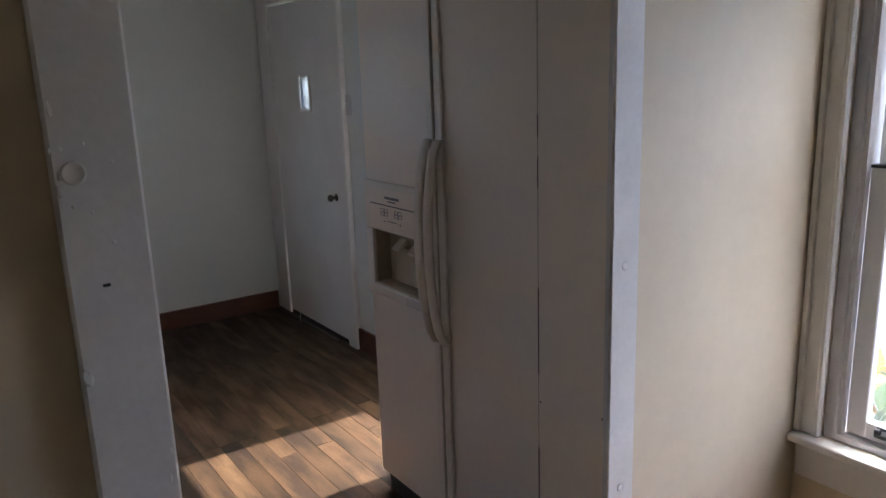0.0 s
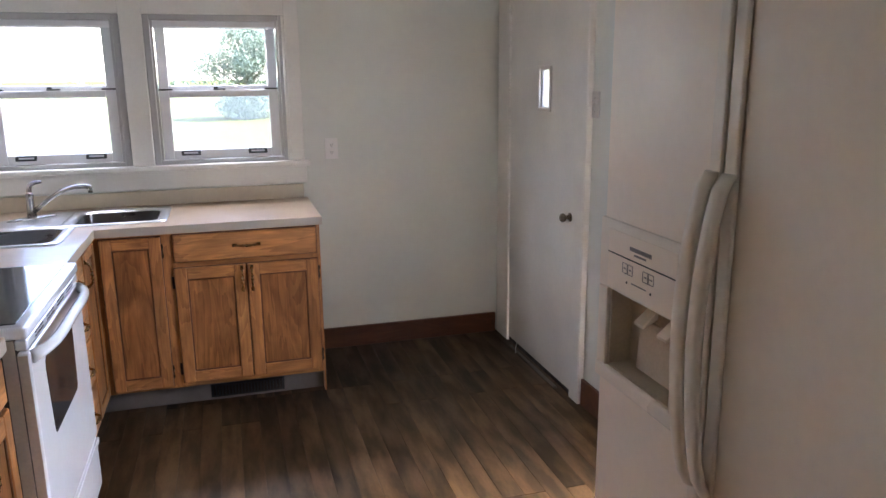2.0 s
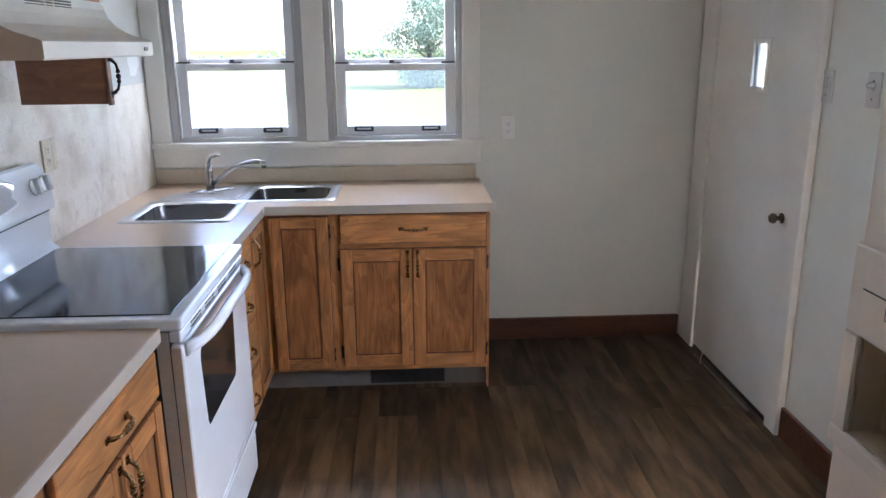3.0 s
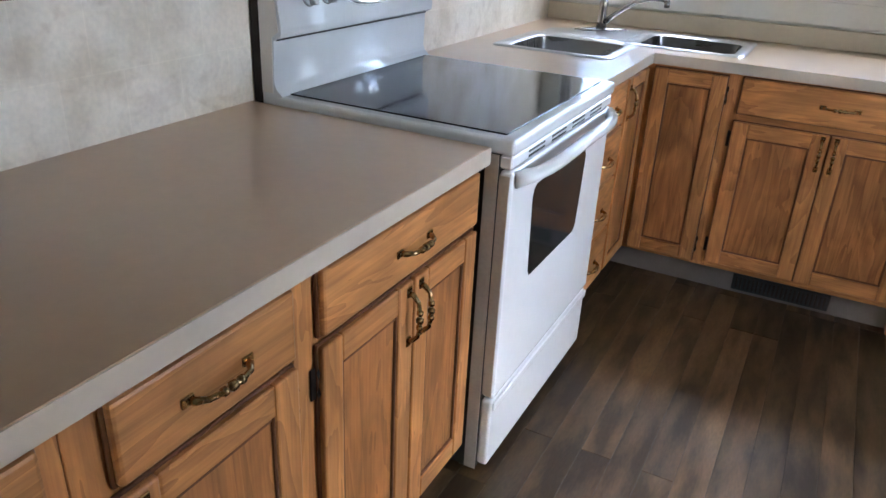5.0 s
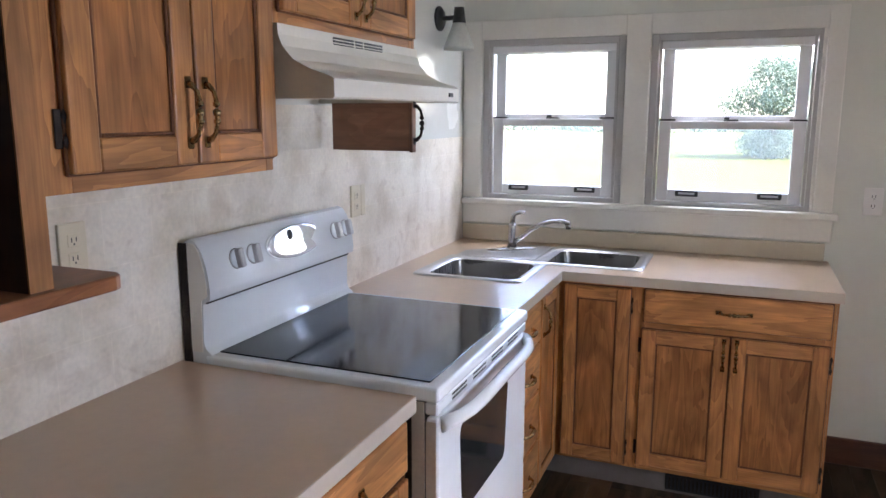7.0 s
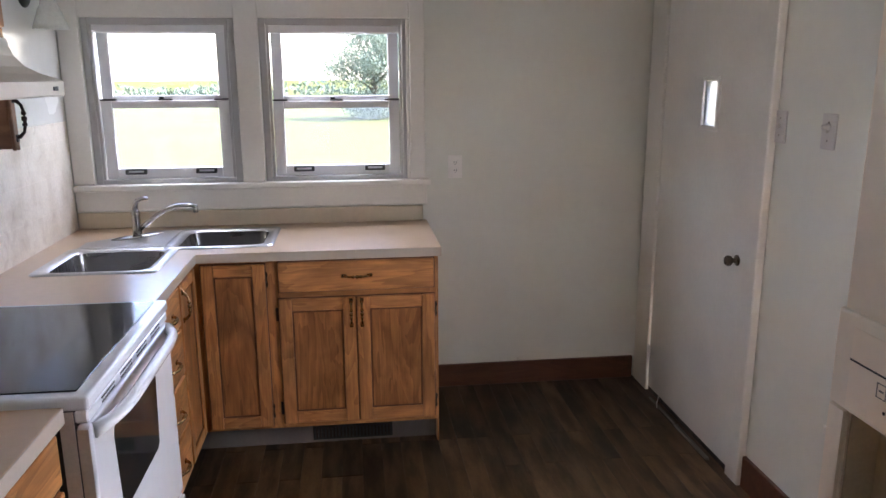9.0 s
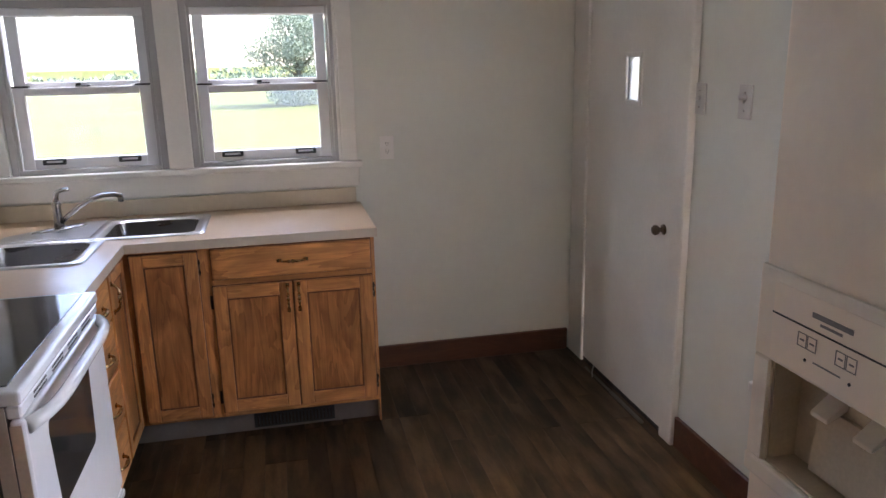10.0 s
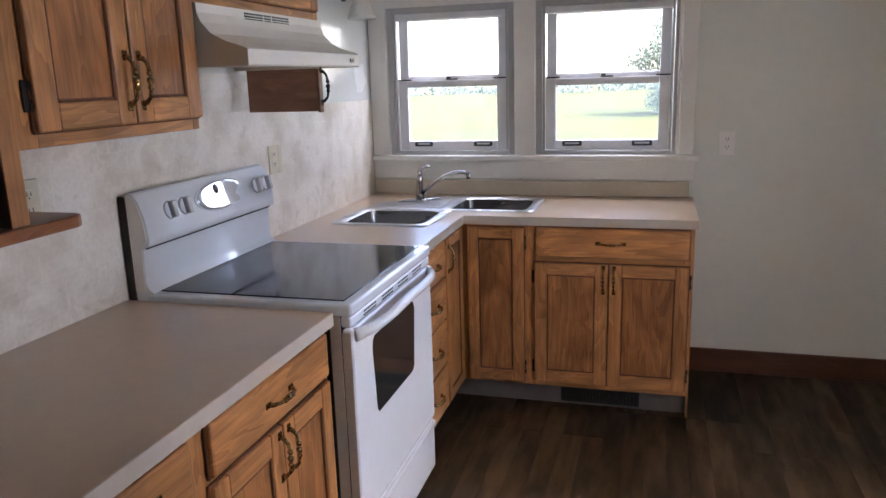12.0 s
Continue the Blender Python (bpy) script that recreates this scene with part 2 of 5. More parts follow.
OVEN_GLASS = material("dark_oven_glass", (0.03, 0.028, 0.026), 0.08, vary=0.2, scale=5, rough_vary=0.02)
FRIDGE_WHITE = material("off_white_fridge_skin", (0.86, 0.765, 0.635), 0.36, vary=0.03, scale=3, bump=0.22, bump_scale=260, fine=0.015)
FRIDGE_TRIM = material("ivory_plastic", (0.80, 0.73, 0.615), 0.34, vary=0.05, scale=5, fine=0.02)
FRIDGE_DARK = material("dispenser_cavity_plastic", (0.56, 0.47, 0.34), 0.4, vary=0.12, scale=9)
HOOD_CREAM = material("cream_hood_enamel", (0.78, 0.735, 0.64), 0.48, vary=0.06, scale=6, fine=0.02)
BRONZE = material("dark_bronze", (0.16, 0.13, 0.10), 0.3, 1.0, vary=0.3, scale=30)
BLACK = material("black_plastic", (0.02, 0.02, 0.02), 0.4, vary=0.2, scale=20)
GREY = material("grey_print", (0.22, 0.21, 0.20), 0.5, vary=0.1, scale=30)
PLATE = material("ivory_cover_plate", (0.66, 0.58, 0.43), 0.35, vary=0.05, scale=20, fine=0.02)
PLATE_GREY = material("aged_white_cover_plate", (0.58, 0.56, 0.53), 0.35, vary=0.05, scale=20, fine=0.02)
PLATE_WHITE = material("white_cover_plate", (0.79, 0.77, 0.73), 0.35, vary=0.04, scale=20, fine=0.02)
MICROWAVE_WHITE = material("white_microwave_plastic", (0.74, 0.72, 0.68), 0.35, vary=0.04, scale=6, fine=0.02)
PLANK = material("vinyl_plank_floor", (0.098, 0.057, 0.0255), 0.50, scale=4.0, stretch=(3.4, 0.75, 1), dark=(0.034, 0.0192, 0.0088), spread=(0.36, 0.60), random_tint=0.42, fine=0.15, bump=0.12, bump_scale=40, spec=0.3)
SUBFLOOR = material("dark_plank_joint", (0.03, 0.018, 0.01), 0.7)
GLASS = glass_material("window_glass")


def veil_material():
    """Added sheet, mostly clear, whose pale share lays veiling glare over the view."""
    m = bpy.data.materials.new("pale_glare_veil")
    m.use_nodes = True
    n, link = m.node_tree.nodes, m.node_tree.links.new
    milky, clear, mix = n.new("ShaderNodeBsdfTranslucent"), n.new("ShaderNodeBsdfTransparent"), n.new("ShaderNodeMixShader")
    milky.inputs[0].default_value = (0.75, 0.76, 0.76, 1)
    mix.inputs[0].default_value = 0.045
    link(clear.outputs[0], mix.inputs[1])
    link(milky.outputs[0], mix.inputs[2])
    link(mix.outputs[0], n["Material Output"].inputs[0])
    return m


VEIL = veil_material()
FROST = material("frosted_door_glass", (0.85, 0.87, 0.88), 0.35, vary=0.02)
FROST.node_tree.nodes["Principled BSDF"].inputs["Transmission Weight"].default_value = 0.9
SHADE_GLASS = material("frosted_shade_glass", (0.86, 0.86, 0.80), 0.45, vary=0.03)
SHADE_GLASS.node_tree.nodes["Principled BSDF"].inputs["Transmission Weight"].default_value = 0.35
GRASS = material("mown_grass", (0.040, 0.056, 0.012), 0.9, vary=0.4, scale=0.12, dark=(0.062, 0.066, 0.016), bump=0.4, bump_scale=8, spec=0.05)
# foliage green lifted towards grey, with distance haze put into the colour
LEAF = material("haze_pale_leaf_green", (0.17, 0.215, 0.165), 0.8, vary=0.3, scale=3, dark=(0.11, 0.15, 0.11), spec=0.1)
BROAD_LEAF = material("broad_bright_leaf", (0.10, 0.20, 0.04), 0.5, vary=0.4, scale=9, dark=(0.05, 0.12, 0.025))
PETAL = material("orange_yellow_petal", (0.75, 0.36, 0.03), 0.6, vary=0.2, scale=20)
BARK = material("grey_brown_bark", (0.10, 0.075, 0.055), 0.9, vary=0.4, scale=5, bump=0.6, bump_scale=20)
DECK = material("weathered_deck_board", (0.12, 0.11, 0.10), 0.8, vary=0.2, scale=5, stretch=(1, 8, 1), random_tint=0.12)
SIDING = material("pale_teal_siding", (0.30, 0.48, 0.46), 0.7, vary=0.08, scale=3)
ROOF = material("grey_roof_shingle", (0.12, 0.12, 0.12), 0.9, vary=0.25, scale=6)


# ---- mesh helpers ----
ORIGIN = {}


def box(x0, x1, y0, y1, z0, z1, bev=0.0, seg=1):
    bm = bmesh.new()
    bmesh.ops.create_cube(bm, size=1)
    for v in bm.verts:
        v.co = Vector(((x0 + x1) / 2 + v.co.x * (x1 - x0), (y0 + y1) / 2 + v.co.y * (y1 - y0), (z0 + z1) / 2 + v.co.z * (z1 - z0)))
    if bev:
        bmesh.ops.bevel(bm, geom=bm.edges[:], offset=min(bev, 0.45 * min(abs(x1 - x0), abs(y1 - y0), abs(z1 - z0))), segments=seg, affect="EDGES", profile=0.5)
    return bm


def join(*bms):
    out = bmesh.new()
    for b in bms:
        me = bpy.data.meshes.new("tmp")
        b.to_mesh(me)
        b.free()
        out.from_mesh(me)
        bpy.data.meshes.remove(me)
    return out


def moved(bm, m):
    bmesh.ops.transform(bm, matrix=m, verts=bm.verts)
    return bm


def prism(profile, axis, a, b, bev=0.0):
    """A closed outline in the two other axes (in order), drawn out along an axis from a to b."""
    bm = bmesh.new()

    def put(p, d):
        q = list(p)
        q.insert(axis, d)
        return bm.verts.new(q)
    r0, r1 = [put(p, a) for p in profile], [put(p, b) for p in profile]
    bm.faces.new(r0)
    bm.faces.new(r1)
    for i in range(len(profile)):
        j = (i + 1) % len(profile)
        bm.faces.new((r0[i], r0[j], r1[j], r1[i]))
    bmesh.ops.recalc_face_normals(bm, faces=bm.faces)
    if bev:
        sharp = [e for e in bm.edges if len(e.link_faces) == 2 and e.calc_face_angle(0) > 0.6]
        bmesh.ops.bevel(bm, geom=sharp, offset=bev, segments=2, affect="EDGES", profile=0.5)
    return bm


def tube(points, radii, n=8):
    bm = bmesh.new()
    pts = [Vector(p) for p in points]
    rings = []
    for i, p in enumerate(pts):
        d = (pts[min(i + 1, len(pts) - 1)] - pts[max(i - 1, 0)]).normalized()
        q = d.to_track_quat("Z", "Y")
        r = radii[i] if isinstance(radii, (list, tuple)) else radii
        rings.append([bm.verts.new(p + q @ Vector((r * math.cos(2 * math.pi * k / n), r * math.sin(2 * math.pi * k / n), 0))) for k in range(n)])
    for a, b in zip(rings, rings[1:]):
        for k in range(n):
            bm.faces.new((a[k], a[(k + 1) % n], b[(k + 1) % n], b[k]))
    bm.faces.new(rings[0][::-1])
    bm.faces.new(rings[-1])
    bmesh.ops.recalc_face_normals(bm, faces=bm.faces)
    for f in bm.faces:
        f.smooth = True
    return bm


def lathe(profile, centre, axis=(0, 0, 1), n=20):
    """A turned body: (radius, height) pairs about an axis through the centre."""
    bm = bmesh.new()
    q = Vector(axis).to_track_quat("Z", "Y")
    rings = []
    for r, h in profile:
        rings.append([bm.verts.new(Vector(centre) + q @ Vector((max(r, 1e-4) * math.cos(2 * math.pi * k / n), max(r, 1e-4) * math.sin(2 * math.pi * k / n), h))) for k in range(n)])
    for a, b in zip(rings, rings[1:]):
        for k in range(n):
            bm.faces.new((a[k], a[(k + 1) % n], b[(k + 1) % n], b[k]))
    bm.faces.new(rings[0])
    bm.faces.new(rings[-1])
    bmesh.ops.recalc_face_normals(bm, faces=bm.faces)
    for f in bm.faces:
        f.smooth = len(f.verts) == 4
    return bm


def grid_slab(us, vs, keep, w0, w1, place):
    """A slab of thickness w0..w1 over the cells of a grid that keep(u, v) accepts; place maps (u, v, w) to the world."""
    bm = bmesh.new()
    verts = {}

    def vert(i, j, w):
        if (i, j, w) not in verts:
            verts[i, j, w] = bm.verts.new(place(us[i], vs[j], w))
        return verts[i, j, w]
    cells = {(i, j) for i in range(len(us) - 1) for j in range(len(vs) - 1) if keep((us[i] + us[i + 1]) / 2, (vs[j] + vs[j + 1]) / 2)}
    for i, j in cells:
        ring = [(i, j), (i + 1, j), (i + 1, j + 1), (i, j + 1)]
        for w in (w0, w1):
            bm.faces.new([vert(a, b, w) for a, b in ring])
        for k, (di, dj) in enumerate(((0, -1), (1, 0), (0, 1), (-1, 0))):
            if (i + di, j + dj) not in cells:
                a, b = ring[k], ring[(k + 1) % 4]
                bm.faces.new((vert(*a, w0), vert(*b, w0), vert(*b, w1), vert(*a, w1)))
    bmesh.ops.recalc_face_normals(bm, faces=bm.faces)
    return bm


def mesh_of(name, bm, mat):
    me = bpy.data.meshes.new(name)
    bm.to_mesh(me)
    bm.free()
    me.materials.append(mat)
    return me


def structure(name, bm, mat, label="", category=""):
    ob = new(name, mesh_of(name, bm, mat))
    ORIGIN[ob] = Vector((0, 0, 0))
    return tagged(ob, label, category, kind="structure")


def thing(name, base, label, category, group=""):
    ob = new(name)
    ob.empty_display_size = 0.05
    ob.location = base
    ORIGIN[ob] = Vector(base)
    return tagged(ob, label, category, group)


def part(name, bm, mat, parent, label=""):
    o = ORIGIN[parent]
    moved(bm, Matrix.Translation(-o))
    ob = new(name, mesh_of(name, bm, mat))
    ob.parent = parent
    ORIGIN[ob] = o
    return tagged(ob, label)


def solo(name, bm, mat, base, label, category, group=""):
    moved(bm, Matrix.Translation(-Vector(base)))
    ob = new(name, mesh_of(name, bm, mat))
    ob.location = base
    ORIGIN[ob] = Vector(base)
    return tagged(ob, label, category, group)


def placed(name, me, m, parent, label=""):
    """One more piece on a shared mesh, at the world pose m, under a parent."""
    ob = new(name, me)
    ob.parent = parent
    ob.matrix_basis = Matrix.Translation(-ORIGIN[parent]) @ m
    return tagged(ob, label)


# Fronts are laid out as (along, out, up): on the stove wall along is y and out is +x; on the window wall along is x and out is -y.
WX = -0.03     # face of the stove wall
STOVE_SIDE = Matrix(((0, 1, 0, 0), (1, 0, 0, 0), (0, 0, 1, 0), (0, 0, 0, 1)))
WINDOW_SIDE = Matrix(((1, 0, 0, 0), (0, -1, 0, 0), (0, 0, 1, 0), (0, 0, 0, 1)))
DOOR_SIDE = Matrix(((0, -1, 0, 2.83), (1, 0, 0, 0), (0, 0, 1, 0), (0, 0, 0, 1)))
XD = 2.72     # face of the dining room's window wall
DINING_SIDE = Matrix(((0, -1, 0, XD), (1, 0, 0, 0), (0, 0, 1, 0), (0, 0, 0, 1)))


def on(side, bm):
    moved(bm, side)
    bmesh.ops.recalc_face_normals(bm, faces=bm.faces)
    return bm


# ---- structure ----
XR, YF, YB, HC = 2.83, 0.0, -6.6, 2.42      # door wall, window wall, back wall, ceiling
LW, RW = (0.072, 0.760, 1.126, 1.896), (0.872, 1.580, 1.126, 1.896)
KW, DW, DOOR = (-2.58, -1.90, 0.52, 2.0), (-4.77, -3.984, 0.60, 2.02), (-1.07, -0.19, 0.0, 2.06)


def wall(u0, u1, holes, w0, w1, place, top=HC):
    us = sorted({u0, u1, *(v for h in holes for v in h[:2])})
    vs = sorted({0.0, top, *(v for h in holes for v in h[2:])})
    return grid_slab(us, vs, lambda u, v: not any(h[0] < u < h[1] and h[2] < v < h[3] for h in holes), w0, w1, place)


structure("wall_north", wall(-0.15, XR + 0.15, [LW, RW], 0.0, 0.15, lambda u, v, w: (u, YF + w, v)), WALL, "white painted kitchen wall with two windows", "wall")
structure("wall_west", wall(YB - 0.15, 0.0, [], 0.0, 0.15, lambda u, v, w: (WX - w, u, v)), GLOSS_WALL, "white painted wall behind the stove", "wall")
structure("wall_east", wall(-3.912, 0.0, [KW, DOOR], 0.0, 0.15, lambda u, v, w: (XR + w, u, v)), WALL, "white painted wall with the back door", "wall")
structure("wall_east_dining", wall(YB - 0.15, -3.9125, [DW], 0.0, 0.15, lambda u, v, w: (XD + w, u, v)), DINING, "beige painted dining room wall with a window", "wall")
structure("wall_south", wall(0.0, XD, [], 0.0, 0.15, lambda u, v, w: (u, YB - w, v)), DINING, "beige painted back wall", "wall")
structure("wall_west_dining", box(WX, 0.02, YB, -3.912, 0.0, HC), DINING, "beige painted dining room side wall", "wall")
OPEN = (1.050, 1.945, 0.0, 2.12)
structure("wall_middle_kitchen", wall(WX, XR, [OPEN], 0.0, 0.11, lambda u, v, w: (u, -3.82 + w, v)), WALL, "white kitchen side of the dividing wall", "wall")
structure("wall_middle_dining", wall(0.02, XD, [OPEN], 0.0, 0.092, lambda u, v, w: (u, -3.912 + w, v)), DINING, "beige dining side of the dividing wall", "wall")
structure("ceiling", box(-0.15, XR + 0.15, YB - 0.15, 0.15, HC, HC + 0.1), CEILING, "plain white ceiling", "ceiling")

# lining and casing of the opening between the rooms
trim = structure("door_1", box(1.0505, 1.066, -3.912, -3.71, 0.0, 2.105, 0.002), WORN_TRIM, "open cased doorway with chipped white paint", "doorway")
part("lining", box(1.944, 1.96, -3.912, -3.70, 0.0, 2.105, 0.002), FRIDGE_WHITE, trim, "smooth cream side lining")
part("lining_head", box(1.066, 1.944, -3.912, -3.71, 2.09, 2.105), WORN_TRIM, trim)
part("casing", box(0.960, 1.064, -3.932, -3.9125, 0.0, 2.19, 0.004), WORN_TRIM, trim, "chipped white casing board")
part("casing", box(1.934, 2.018, -3.932, -3.9125, 0.0, 2.19, 0.004), WORN_TRIM, trim, "white casing board with old filler spots")
part("casing", box(1.064, 1.934, -3.931, -3.9125, 2.085, 2.19, 0.004), WORN_TRIM, trim)
part("strike_plate_scar", lathe([(0.0, 0.0), (0.015, 0.0), (0.0145, 0.0016), (0.0115, 0.0016), (0.0105, 0.0004), (0.0, 0.0004)], (0.985, -3.932, 1.49), (0, -1, 0), 16), WORN_TRIM, trim, "round painted-over lock hole")
rng = random.Random(4)
for x, z in ((0.975, 1.52), (1.0, 1.525), (0.98, 1.45), (1.03, 1.50), (1.0, 1.44), (1.02, 1.40)):
    part("paint_chip", lathe([(0.0, 0.0), (rng.uniform(0.002, 0.004), 0.0), (0.001, 0.0004)], (x, -3.9322, z), (0, -1, 0), 7), WORN_TRIM, trim)
# chips along the board edges, coloured whiter for the highlight on them
for k in range(26):
    edge_x = 0.963 if k % 3 else 1.058
    x, z, r = edge_x + rng.uniform(-0.002, 0.008) * (1 if k % 3 else -1), rng.uniform(0.75, 1.95), rng.uniform(0.0015, 0.0045)
    chip = lathe([(0.0, 0.0), (r, 0.0), (r * 0.7, 0.0004), (0.0, 0.0005)], (0, 0, 0), (0, -1, 0), 7)
    for v in chip.verts:
        v.co.z *= rng.uniform(1.5, 3.5)
    part("paint_chip", moved(chip, Matrix.Translation((x, -3.9321, z))), PLATE_WHITE, trim)
for y, z in ((-3.905, 0.86), (-3.71, 0.83)):
    part("nail_hole", lathe([(0.0, 0.0), (0.003, 0.0), (0.0, 0.0008)], (1.9438, y, z), (-1, 0, 0), 8), BLACK, trim, "dark nail hole")
part("nail_hole", box(1.0, 1.009, -3.9335, -3.932, 1.344, 1.348), BLACK, trim, "dark nail hole")
for z0, z1, w in ((0.90, 1.11, 0.0022), (0.30, 0.71, 0.0026), (1.45, 1.50, 0.0018), (1.34, 1.41, 0.0016)):
    part("seam_gap", box(1.9425, 1.9442, -3.704 - w, -3.704, z0, z1), BLACK, trim, "dark open seam")
part("seam_line", box(1.9432, 1.9441, -3.7049, -3.7041, 0.0, 2.08), GREY, trim, "fine seam")
for z in (1.20, 0.70):
    part("filler_spot", lathe([(0.0, 0.0), (0.010, 0.0), (0.007, 0.0003), (0.0, 0.0004)], (1.975, -3.9322, z), (0, -1, 0), 12), WORN_TRIM, trim)


# ---- windows ----
def window(name, u0, u1, z0, z1, side, meet, label, lifts=2, deep=0.13):
    """A double-hung vinyl window in its opening; (along, out, up), out negative goes into the wall."""
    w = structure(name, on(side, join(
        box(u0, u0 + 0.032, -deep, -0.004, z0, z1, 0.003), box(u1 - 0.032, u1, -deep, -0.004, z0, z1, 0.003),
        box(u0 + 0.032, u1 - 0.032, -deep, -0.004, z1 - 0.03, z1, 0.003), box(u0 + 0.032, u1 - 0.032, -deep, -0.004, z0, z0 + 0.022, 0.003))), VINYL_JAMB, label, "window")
    a, b, s = u0 + 0.034, u1 - 0.034, 0.052
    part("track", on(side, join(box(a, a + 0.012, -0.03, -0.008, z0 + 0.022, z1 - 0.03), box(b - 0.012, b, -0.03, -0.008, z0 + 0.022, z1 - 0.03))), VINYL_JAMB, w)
    part("head_cover", on(side, box(a + 0.001, b - 0.001, -0.045, -0.012, z1 - 0.066, z1 - 0.0305, 0.004)), VINYL_FRAME, w)

    def sash(which, q0, q1, o0, o1):
        sh = part(which, on(side, join(box(a + 0.013, a + s + 0.012, o0, o1, q0, q1, 0.003), box(b - s - 0.012, b - 0.013, o0, o1, q0, q1, 0.003),
                                       box(a + s + 0.012, b - s - 0.012, o0, o1, q1 - 0.036, q1, 0.003), box(a + s + 0.012, b - s - 0.012, o0, o1, q0, q0 + 0.048, 0.003))), VINYL_FRAME, w)
        p = part("pane", on(side, box(a + s + 0.005, b - s - 0.005, (o0 + o1) / 2 - 0.003, (o0 + o1) / 2 + 0.003, q0 + 0.042, q1 - 0.03)), GLASS, sh)
        p.visible_shadow = False
        return sh
    sash("upper_sash", meet - 0.012, z1 - 0.032, -0.095, -0.065)
    low = sash("lower_sash", z0 + 0.024, meet + 0.012, -0.058, -0.028)
    # thin sheet added behind the lower sash for veiling glare
    part("insect_screen", on(side, box(a + 0.01, b - 0.01, -0.112, -0.111, z0 + 0.022, meet)), VEIL, w)
    mid = (u0 + u1) / 2
    for u in (a + 0.045, b - 0.045):
        part("tilt_latch", on(side, box(u - 0.038, u + 0.038, -0.06, -0.03, meet + 0.0125, meet + 0.0205, 0.002)), BLACK, low)
    part("sash_lock", on(side, join(box(mid - 0.032, mid + 0.032, -0.062, -0.03, meet + 0.0125, meet + 0.020, 0.003),
                                    box(mid - 0.03, mid - 0.006, -0.05, -0.036, meet + 0.02, meet + 0.03, 0.003))), BLACK, low)
    for u in ((a + 0.15, b - 0.14) if lifts else ()):
        part("sash_lift", on(side, join(box(u - 0.05, u + 0.05, -0.029, -0.022, z0 + 0.062, z0 + 0.070, 0.002), box(u - 0.05, u - 0.036, -0.028, -0.012, z0 + 0.050, z0 + 0.066, 0.002),
                                        box(u + 0.036, u + 0.05, -0.028, -0.012, z0 + 0.050, z0 + 0.066, 0.002), box(u - 0.05, u + 0.05, -0.018, -0.010, z0 + 0.044, z0 + 0.054, 0.003))), BLACK, low)
    return w


window("window_1", *LW[:2], *LW[2:], WINDOW_SIDE, 1.508, "white double-hung window over the corner sink")
window("window_2", *RW[:2], *RW[2:], WINDOW_SIDE, 1.500, "white double-hung window over the counter")
window("window_3", *DW[:2], *DW[2:], DINING_SIDE, 1.32, "white double-hung window in the dining room")
w4 = structure("window_4", on(DOOR_SIDE, join(box(KW[0], KW[0] + 0.05, -0.13, -0.004, KW[2], KW[3], 0.003), box(KW[1] - 0.05, KW[1], -0.13, -0.004, KW[2], KW[3], 0.003),
                                              box(KW[0] + 0.05, KW[1] - 0.05, -0.13, -0.004, KW[2], KW[2] + 0.05, 0.003), box(KW[0] + 0.05, KW[1] - 0.05, -0.13, -0.004, KW[3] - 0.05, KW[3], 0.003))), VINYL_FRAME, "white picture window beside the fridge", "window")
part("pane", on(DOOR_SIDE, box(KW[0] + 0.045, KW[1] - 0.045, -0.07, -0.064, KW[2] + 0.045, KW[3] - 0.045)), GLASS, w4).visible_shadow = False

surround = structure("window_trim", box(WX + 0.004, 0.070, -0.018, -0.0005, 1.127, 1.985, 0.003), TRIM, "flat white window casing with stool and apron", "window casing")
part("mullion_board", box(0.762, 0.870, -0.018, -0.0005, 1.127, 1.985, 0.003), TRIM, surround)
part("side_board", box(1.582, 1.655, -0.018, -0.0005, 1.127, 1.985, 0.003), TRIM, surround)
part("stop_bead", box(1.566, 1.582, -0.010, 0.004, 1.128, 1.895, 0.003), TRIM, surround)
part("head_board", join(box(0.070, 0.762, -0.017, -0.0005, 1.897, 1.985, 0.003), box(0.870, 1.582, -0.017, -0.0005, 1.897, 1.985, 0.003)), TRIM, surround)
part("stool", box(WX + 0.005, 1.680, -0.045, 0.012, 1.096, 1.1255, 0.006, 2), TRIM, surround)
part("apron", box(WX + 0.005, 1.662, -0.020, -0.0005, 1.000, 1.096, 0.003), TRIM, surround)

t3 = structure("window_trim_dining", on(DINING_SIDE, join(box(-3.984, -3.915, 0.0005, 0.016, 0.60, 2.10, 0.003), box(-3.934, -3.915, 0.016, 0.026, 0.60, 2.10, 0.004), box(-3.983, -3.969, 0.016, 0.022, 0.60, 2.02, 0.003))), TRIM, "moulded grey-white window casing", "window casing")
part("casing", on(DINING_SIDE, box(-4.87, -4.772, 0.0005, 0.018, 0.62, 2.10, 0.003)), TRIM, t3)
part("casing", on(DINING_SIDE, box(-4.772, -3.984, 0.0005, 0.018, 2.022, 2.10, 0.003)), TRIM, t3)
part("stool", on(DINING_SIDE, box(-4.97, -3.9125, -0.02, 0.05, 0.575, 0.599, 0.006, 2)), TRIM, t3)
part("apron", on(DINING_SIDE, box(-4.94, -3.925, 0.0005, 0.02, 0.47, 0.575, 0.004)), TRIM, t3)
t4 = structure("window_trim_kitchen", on(DOOR_SIDE, join(box(-1.90, -1.79, 0.0005, 0.018, 0.52, 2.10, 0.003), box(-2.58, -1.90, 0.0005, 0.018, 2.0, 2.10, 0.003))), TRIM, "flat white casing of the window beside the fridge", "window casing")
part("stool", on(DOOR_SIDE, box(-2.60, -1.66, -0.02, 0.045, 0.485, 0.519, 0.006, 2)), TRIM, t4)
